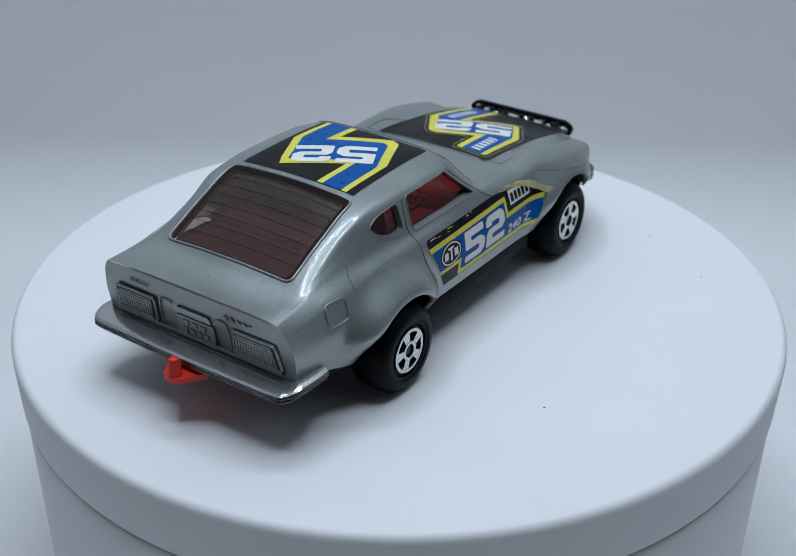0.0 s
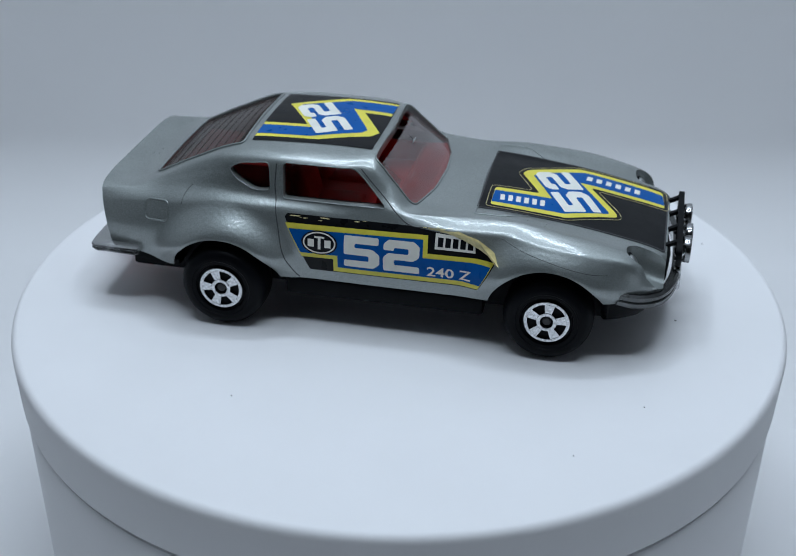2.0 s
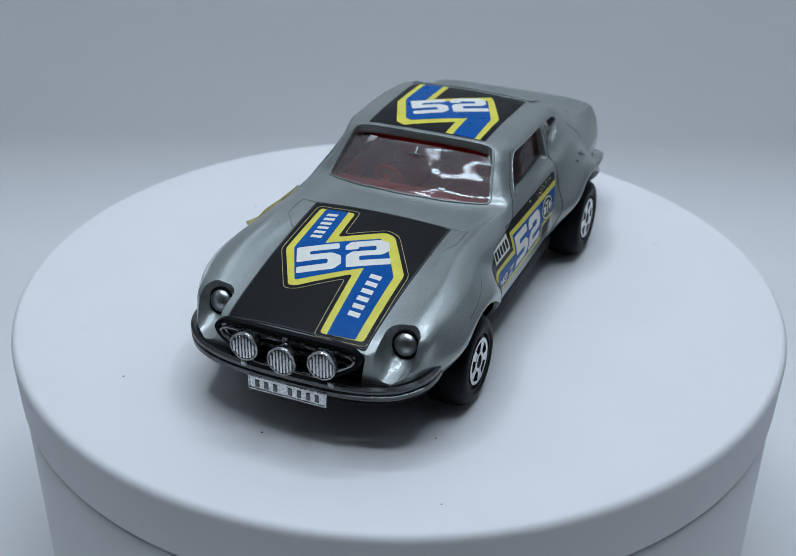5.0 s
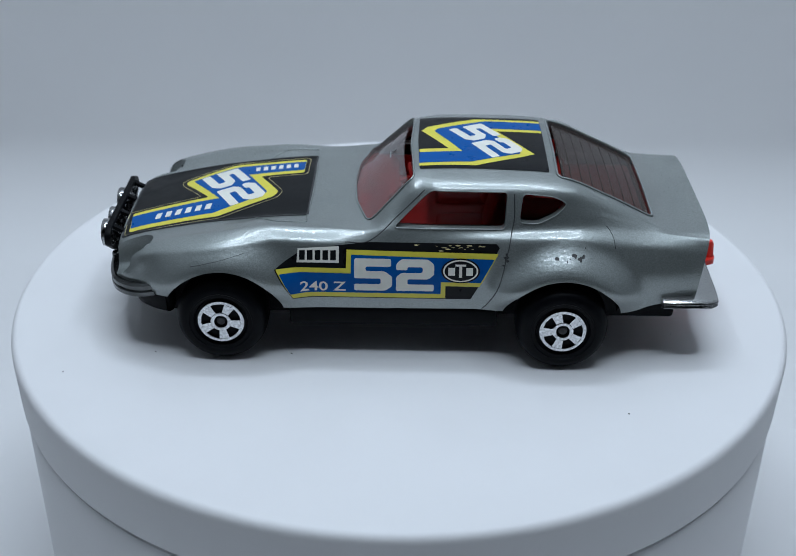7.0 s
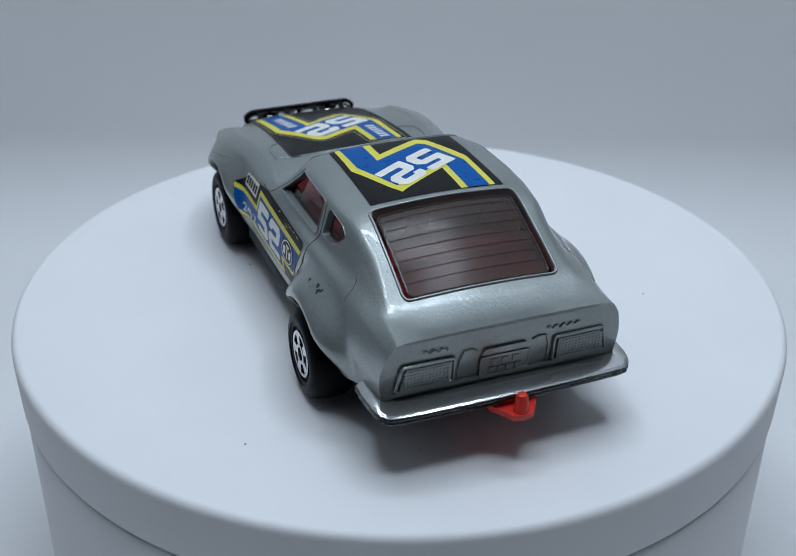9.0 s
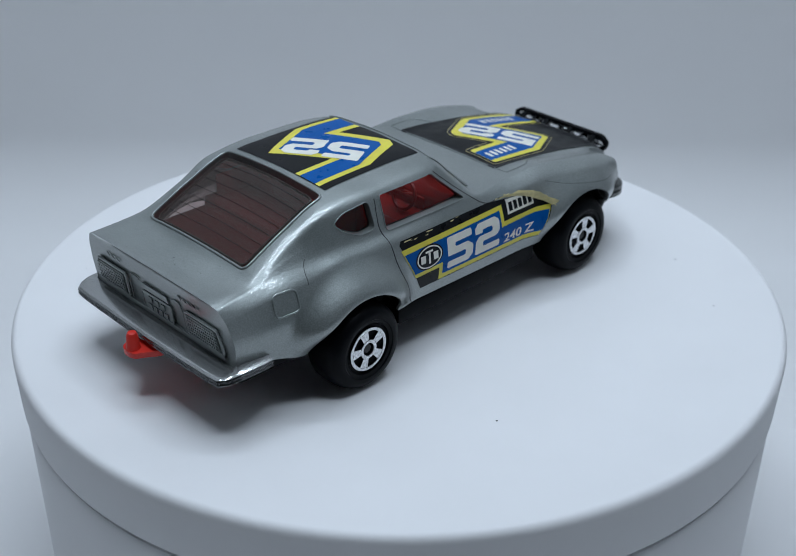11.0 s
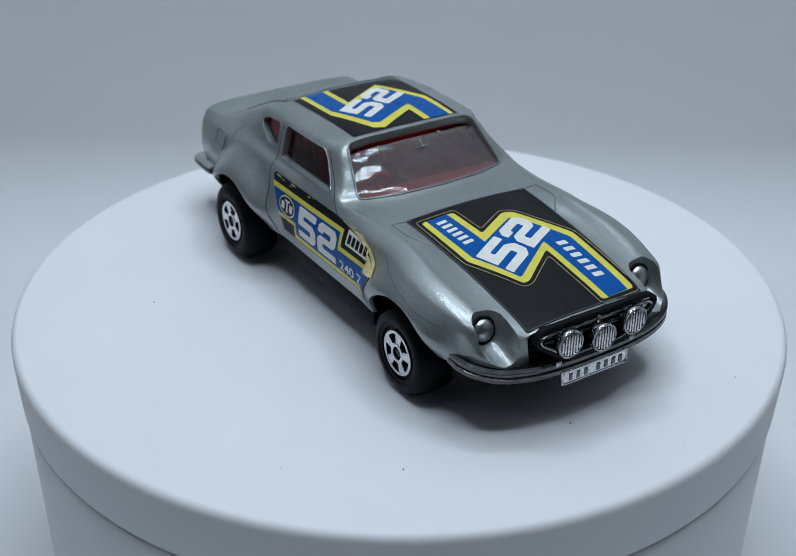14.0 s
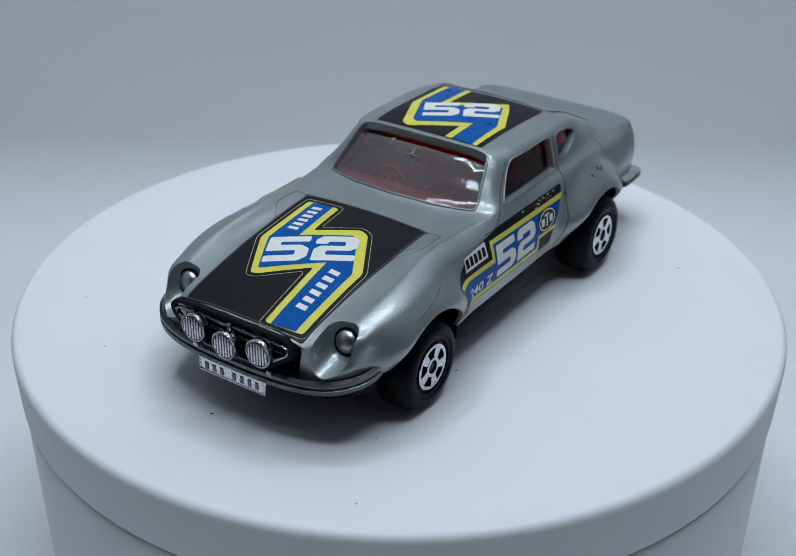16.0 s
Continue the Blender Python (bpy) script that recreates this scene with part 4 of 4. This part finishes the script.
def build_seams(car):
    for s in (1, -1):
        flank = lambda u, v, lift: on_side(u, v, s, lift)
        seam("door_seam", [(-20.5, 30.6), (-20.6, 26.5), (-20.0, 23.5), (-18.6, 17.0), (-16.6, 12.2), (-15.6, 10.7)], flank, body)
        seam("door_seam", [(-5.4, 30.6), (-1.0, 26.6), (3.8, 22.9), (8.0, 22.6)], flank, body, 0.1)
        seam("wing_seam", [(-37.8, 22.2), (-37.5, 23.6), (-36.9, 24.6), (-36.3, 25.2)], flank, body, 0.07)
        seam("paint_crack", [(20.5, 22.2), (24, 21.1), (29, 20.1), (35.5, 18.7), (39.0, 18.2)] if s < 0 else [(25, 21.2), (29, 20.3), (34, 19.2)], flank, body, 0.055)
        # raised cowl beside the bonnet
        top = lambda u, v, lift: on_top(u, v, lift)
        seam("cowl_edge", [(14.9, 12.9 * s), (14.9, 15.6 * s)], top, body, 0.15, SILVER, 0.0)
        seam("cowl_edge", [(14.9, 15.6 * s), (18.8, 15.7 * s), (21.0, 15.2 * s), (24.0, 12.9 * s)], top, body, 0.17, SILVER, 0.0)
    seam("cowl_edge", [(15.0, -12.9), (14.6, -6), (14.5, 0), (14.6, 6), (15.0, 12.9)], on_top, body, 0.16, SILVER, 0.04)
    right = lambda u, v, lift: on_side(u, v, -1, lift)
    lid = round_poly([(-44.8, 22.3), (-40.3, 22.4), (-40.4, 18.9), (-44.9, 18.8)], 1.0, 4)
    part("fuel_lid", sweep(bmesh.new(), [right(u, v, 0.02) for u, v in dense(lid, 0.7)], disc(0.21, 6), True), SILVER, body, "", 70.0)
    # bare patches where the paint has gone
    rng = random.Random(11)

    def chips(place, cu, cv, su, sv, n, size):
        shapes = []
        for k in range(n):
            u, v, r = rng.gauss(cu, su), rng.gauss(cv, sv), size * rng.uniform(0.3, 1.1)
            st = rng.uniform(0.5, 1.8)
            shapes.append([(u + r * st * rng.uniform(0.5, 1) * math.cos(a), v + r * rng.uniform(0.5, 1) * math.sin(a)) for a in [0.2 + 0.9 * q for q in range(7)]])
        lay("paint_chip", flat_shape(shapes), CHIP, place, 0.03, body)
    left = lambda u, v, lift: on_side(u, v, 1, lift)
    chips(left, -31.0, 21.4, 1.0, 0.35, 14, 0.35)
    chips(left, -19.2, 20.2, 0.2, 0.5, 6, 0.35)
    chips(on_top, -49, 0, 1.6, 7, 10, 0.14)
    chips(on_top, -51, -4, 1.2, 9, 12, 0.14)
    chips(on_top, -36, 14.0, 3, 0.5, 5, 0.2)
    chips(on_top, 27, -15.5, 1.6, 0.5, 5, 0.16)
    chips(on_top, 40, 2, 4, 7, 6, 0.12)
    chips(left, -46, 16.5, 4, 2, 6, 0.12)


build_seams(toy_car)


# ---------------------------------------------------------------- nose
def build_nose(car):
    grille = part("grille", box(bmesh.new(), (45.3, -12.0, 10.5), (47.2, 12.0, 18.2), 0.3), BLACK, car, "black recessed grille opening")
    for z in (13.6, 14.9, 16.2, 17.5):
        part("grille_bar", box(bmesh.new(), (47.1, -11.4, z - 0.28), (48.3, 11.4, z + 0.28), 0.15), BLACK, grille)
    # plated lamp frame
    outline = round_poly([(-12.4, 18.4), (-11.0, 19.5), (11.0, 19.5), (12.4, 18.4), (11.8, 16.9), (6.0, 13.0), (-6.0, 13.0), (-11.8, 16.9)], 1.6, 5)
    path = [(50.4 + 0.05 * (19.5 - z), y, z) for y, z in dense(outline, 0.8)]
    flat = [(-0.3, -0.45), (0.3, -0.45), (0.36, 0.0), (0.3, 0.45), (-0.3, 0.45), (-0.36, 0.0)]
    path = [(x + 0.1, y, z + 0.25) for x, y, z in path]
    bar = part("lamp_frame", sweep(bmesh.new(), path, [(a * 1.15, b * 1.15) for a, b in flat], True, (1, 0, 0)), BLACK, car, "black grille frame with a plated edge and three lamps")
    inner = [(50.85 + 0.05 * (19.5 - z), y, z) for y, z in dense(grow_out(outline, -0.75), 0.8)]
    part("frame_edge", sweep(bmesh.new(), inner, disc(0.27, 8), True, (1, 0, 0)), CHROME, bar)
    for y in (-9.3, -3.2, 3.2, 9.3):
        part("frame_post", sweep(bmesh.new(), [(48.2, y, 18.5), (49.4, y, 19.1), (50.3, y, 19.6)], [(-0.5, -0.3), (0.5, -0.3), (0.5, 0.3), (-0.5, 0.3)]), BLACK, bar)
    for z, w in ((16.7, 11.2), (18.0, 11.9)):
        part("cross_bar", sweep(bmesh.new(), [(50.2, y, z) for y in (-w, 0, w)], disc(0.24, 6)), CHROME, bar)
    for y, z, x in ((-6.6, 16.9, 52.3), (0.05, 16.1, 52.6), (6.75, 16.9, 52.3)):
        out = lambda a, b, h: (x + h, y + a, z + b)
        lamp = part("fog_lamp", revolve(bmesh.new(), [(0, -2.4), (1.3, -2.3), (2.1, -1.6), (2.45, -0.6), (2.5, 0.1), (2.42, 0.28), (2.2, 0.3), (2.12, 0.1), (0, 0.14)], out, 36), CHROME, bar, "round plated fog lamp with ribbed lens")
        for k in range(-3, 4):
            h = math.sqrt(max(0.1, 1.98 ** 2 - (0.56 * k) ** 2))
            part("lens_rib", box(bmesh.new(), (x + 0.1, y + 0.56 * k - 0.17, z - h), (x + 0.42, y + 0.56 * k + 0.17, z + h), 0.1), BRIGHT, lamp)
        part("lamp_bracket", box(bmesh.new(), (x - 2.6, y - 0.35, z - 0.3), (x - 0.8, y + 0.35, z + 0.3), 0.1), CHROME, lamp)
        if y < -1 or y > 1:
            part("lamp_bracket", box(bmesh.new(), (x - 2.2, y - 1.9, z + 1.4), (x - 1.6, y - 1.5, z + 2.6), 0.1), CHROME, lamp)
        else:
            part("lamp_bracket", box(bmesh.new(), (x - 2.2, -0.45, z + 1.8), (x - 1.2, 0.45, z + 3.4), 0.12), CHROME, lamp)
    # bumper blade
    half = [(41.0, 21.0, 13.6), (43.2, 20.8, 13.2), (45.6, 19.7, 12.8), (48.0, 17.0, 12.3), (49.6, 12.6, 12.0), (50.4, 7.0, 11.9), (50.6, 0, 11.9)]
    pts = smooth_path(half + [(x, -y, z) for x, y, z in half[-2::-1]], 6)
    blade = [(-0.7, -1.2), (0.4, -1.4), (0.85, -1.05), (0.85, -0.35), (0.45, -0.12), (0.45, 0.05), (0.85, 0.25), (0.85, 0.85), (0.4, 1.2), (-0.7, 1.1)]
    bumper = part("front_bumper", sweep(bmesh.new(), pts, [(-a, b) for a, b in blade]), DARK_PLATING, car, "dulled plated front bumper blade")
    for dz, r in ((0.62, 0.26), (-0.78, 0.24)):
        part("bumper_edge", sweep(bmesh.new(), [(q.x + 0.62 * min(1, max(0, (q.x - 42) / 8)), q.y * 1.028, q.z + dz) for q in pts], disc(r, 6)), CHROME, bumper, "bright worn rib")
    for s in (1, -1):
        part("bumper_stay", box(bmesh.new(), (49.9, s * 7.6 - 0.6, 12.3), (51.3, s * 7.6 + 0.6, 13.5), 0.3), CHROME, bumper)
    plate_ = part("number_plate", box(bmesh.new(), (50.8, -6.9, 8.5), (51.5, 6.9, 11.3), 0.18), BRIGHT, car, "plated number plate with embossed bars")
    rim = [(51.52, y, z) for y, z in ((-6.6, 8.75), (6.6, 8.75), (6.6, 11.05), (-6.6, 11.05))]
    part("plate_rim", sweep(bmesh.new(), rim, disc(0.12, 6), True, (1, 0, 0)), BRIGHT, plate_)
    for k, y in enumerate((-5.2, -3.6, -2.0, 0.6, 2.2, 3.8, 5.3)):
        part("plate_mark", box(bmesh.new(), (51.45, y - 0.36, 9.2), (51.60, y + 0.36, 10.55), 0.06), DARK_PLATING, plate_)
    # headlamps
    for s in (1, -1):
        lean = Matrix.Translation((42.75, 16.4 * s, 17.6)) @ Matrix.Rotation(radians(-16), 4, "Y") @ Matrix.Scale(1.08, 4)
        out = lambda a, b, h: tuple(lean @ Vector((h, a, b)))
        lamp = part("headlamp", revolve(bmesh.new(), [(0, 0.95), (0.8, 0.87), (1.3, 0.66), (1.62, 0.38), (1.76, 0.08), (1.8, -0.5)], out, 36), LAMP_METAL, car, "domed bare-metal headlamp")
        part("lamp_gasket", revolve(bmesh.new(), [(1.76, 0.02), (1.9, 0.12), (2.1, 0.10), (2.15, -0.4), (1.74, -0.4)], out, 36, True), BLACK, lamp)


build_nose(toy_car)


# ---------------------------------------------------------------- tail
def build_tail(car):
    tilt = lambda u, v, w: (-52.75 - 1.4 * (v - 13.0) / 10.8 - w, u, v)
    for s in (1, -1):
        lens = round_poly([(9.0 * s, 14.5), (9.0 * s, 18.3), (16.4 * s, 18.3), (17.3 * s, 14.5)], 0.4, 3)
        bm = prism(bmesh.new(), lens, tilt, -0.2, 0.5)
        light = part("tail_light", bm, SILVER, car, "silver painted moulded tail light with a grid")
        rim = [tilt(u, v, 0.1) for u, v in dense(grow(lens, 0.6), 0.6)]
        part("light_rim", sweep(bmesh.new(), rim, disc(0.28, 6), True, (1, 0, 0)), SILVER, light)
        for k in range(13):
            y = 9.45 + 0.58 * k
            part("light_rib", prism(bmesh.new(), [((y - 0.1) * s, 14.75), ((y + 0.1) * s, 14.75), ((y + 0.1) * s, 18.05), ((y - 0.1) * s, 18.05)], tilt, 0.45, 0.66), SILVER, light)
        for k in range(6):
            z = 14.9 + 0.58 * k
            part("light_rib", prism(bmesh.new(), [(9.2 * s, z - 0.1), (16.9 * s, z - 0.1), (16.9 * s, z + 0.1), (9.2 * s, z + 0.1)], tilt, 0.45, 0.63), SILVER, light)
        part("tail_moulding", sweep(bmesh.new(), [tilt(y * s, z, 0.0) for y, z in ((7.6, 14.2), (7.5, 17.6), (6.9, 19.3), (5.6, 19.4), (4.6, 18.9))], disc(0.13, 6), False, (1, 0, 0)), SILVER, body)
    plate_ = part("rear_plate", prism(bmesh.new(), round_poly([(-4.2, 14.0), (-4.2, 17.4), (4.0, 17.4), (4.0, 14.0)], 0.4, 3), tilt, -0.2, 0.12), SILVER, car, "silver embossed rear plate with raised bars")
    part("plate_rim", sweep(bmesh.new(), [tilt(u, v, 0.12) for u, v in dense(round_poly([(-4.2, 14.0), (-4.2, 17.4), (4.0, 17.4), (4.0, 14.0)], 0.4, 3), 0.6)], disc(0.16, 6), True, (1, 0, 0)), SILVER, plate_)
    for z, ys in ((16.35, (-1.9, -0.1, 1.7)), (14.85, (-2.4, -0.9, 0.6, 2.1))):
        for y in ys:
            part("plate_mark", prism(bmesh.new(), [(y - 0.5, z - 0.5), (y + 0.5, z - 0.5), (y + 0.5, z + 0.5), (y - 0.5, z + 0.5)], tilt, 0.05, 0.34), SILVER, plate_)
    part("plate_lamp", prism(bmesh.new(), round_poly([(-3.9, 17.9), (-3.5, 19.0), (3.5, 19.0), (3.9, 17.9)], 0.2, 2), tilt, -0.2, 0.22), SILVER, plate_)
    # raised script, kept as plain strokes
    for y0, y1, n in ((13.6, 9.6, 3.0), (-6.9, -12.6, 4.5)):
        wave = [tilt(y0 + (y1 - y0) * k / 40, 20.6 + 0.34 * math.sin(2 * math.pi * n * k / 40) * (1 - 0.4 * k / 40), 0.02) for k in range(41)]
        part("script_mark", sweep(bmesh.new(), wave, disc(0.11, 6), False, (1, 0, 0)), SILVER, body)
    ledge = [tilt(y, 13.75, 0.0) for y in np.linspace(-18, 18, 9)]
    part("tail_moulding", sweep(bmesh.new(), ledge, [(-0.3, -0.25), (0.3, -0.25), (0.3, 0.25), (-0.3, 0.25)]), SILVER, body)
    # wrap-round bumper
    outer = [(-46.8, 21.8), (-50, 21.85), (-54.0, 21.5), (-55.8, 20.5), (-56.6, 18.6), (-56.9, 9), (-57.0, 0)]
    inner = [(-46.6, 20.6), (-50, 20.3), (-52.6, 19.8), (-52.6, 19.2), (-52.6, 18.0), (-52.6, 9), (-52.6, 0)]
    ring = outer + [(x, -y) for x, y in outer[-2::-1]]
    back = inner + [(x, -y) for x, y in inner[-2::-1]]
    ring, back = smooth_path([(x, y, 0) for x, y in ring], 5), smooth_path([(x, y, 0) for x, y in back], 5)
    bm = bmesh.new()
    rows = []
    for q, p in zip(ring, back):
        drop = -0.5 * max(0.0, min(1.0, (-q.x - 53) / 3.5))
        d = (q - p).normalized()
        e = q - d * 0.7
        rows.append([bm.verts.new(c) for c in (Vector((p.x, p.y, 13.15 + drop)), Vector((e.x, e.y, 12.95 + drop)), Vector((q.x, q.y, 12.6 + drop)), Vector((q.x, q.y, 12.15 + drop)),
                                               Vector((q.x - d.x * 0.15, q.y - d.y * 0.15, 12.02 + drop)), Vector((q.x, q.y, 11.9 + drop)), Vector((q.x, q.y, 11.5 + drop)), Vector((e.x, e.y, 11.2 + drop)), Vector((p.x, p.y, 11.2 + drop)))])
    for a, b in zip(rows, rows[1:]):
        for j in range(9):
            bm.faces.new((a[j], a[(j + 1) % 9], b[(j + 1) % 9], b[j]))
    bm.faces.new(rows[0])
    bm.faces.new(rows[-1][::-1])
    bumper = part("rear_bumper", bm, DULL, car, "plated wrap-round rear bumper with worn spots")
    edge = [Vector((q.x, q.y, 12.02 - 0.5 * max(0.0, min(1.0, (-q.x - 53) / 3.5)))) for q in ring]
    for dz in (0.36, -0.30):
        part("bumper_edge", sweep(bmesh.new(), [q + Vector((0, 0, dz)) for q in edge], disc(0.24, 6)), CHROME, bumper)
    # tow hook
    bm = bmesh.new()
    plan = round_poly([(-50, 4.6), (-56.3, 4.0), (-58.6, 2.4), (-59.8, 1.8), (-60.2, 0.8), (-60.2, -0.8), (-59.8, -1.8), (-58.6, -2.4), (-56.3, -4.0), (-50, -4.6)], 0.6, 3)
    prism(bm, plan, lambda u, v, w: (u, v - 0.5, w + 0.03 * (u + 54)), 9.5, 10.5)
    revolve(bm, [(1.25, 10.3), (1.15, 10.7), (1.0, 12.7), (0.75, 13.3), (0.0, 13.55)], lambda a, b, h: (-58.9 + a, -0.5 + b, h), 20)
    part("tow_hook", bm, HOOK_RED, car, "red plastic tow hook with an upright peg")


build_tail(toy_car)

# dust on the plate
rng = random.Random(3)
for k in range(9):
    a, r = rng.uniform(0, 6.28), rng.uniform(30, 66)
    size = rng.uniform(0.10, 0.22)
    bm = bmesh.new()
    bmesh.ops.create_icosphere(bm, subdivisions=1, radius=size)
    bmesh.ops.transform(bm, matrix=Matrix.Translation((r * math.cos(a), r * math.sin(a), PLATE_Z + size * 0.25)) @ Matrix.Diagonal((1.3, 0.8, 0.4, 1)), verts=bm.verts)
    part("speck", bm, CHIP, plate)


# ---------------------------------------------------------------- what moves
def motions():
    steps = [0.5 * k for k in range(33)]
    walk(toy_car, [(t, car_pose(t)) for t in steps])
    walk(plate, [(t, turn(t)) for t in steps])


motions()
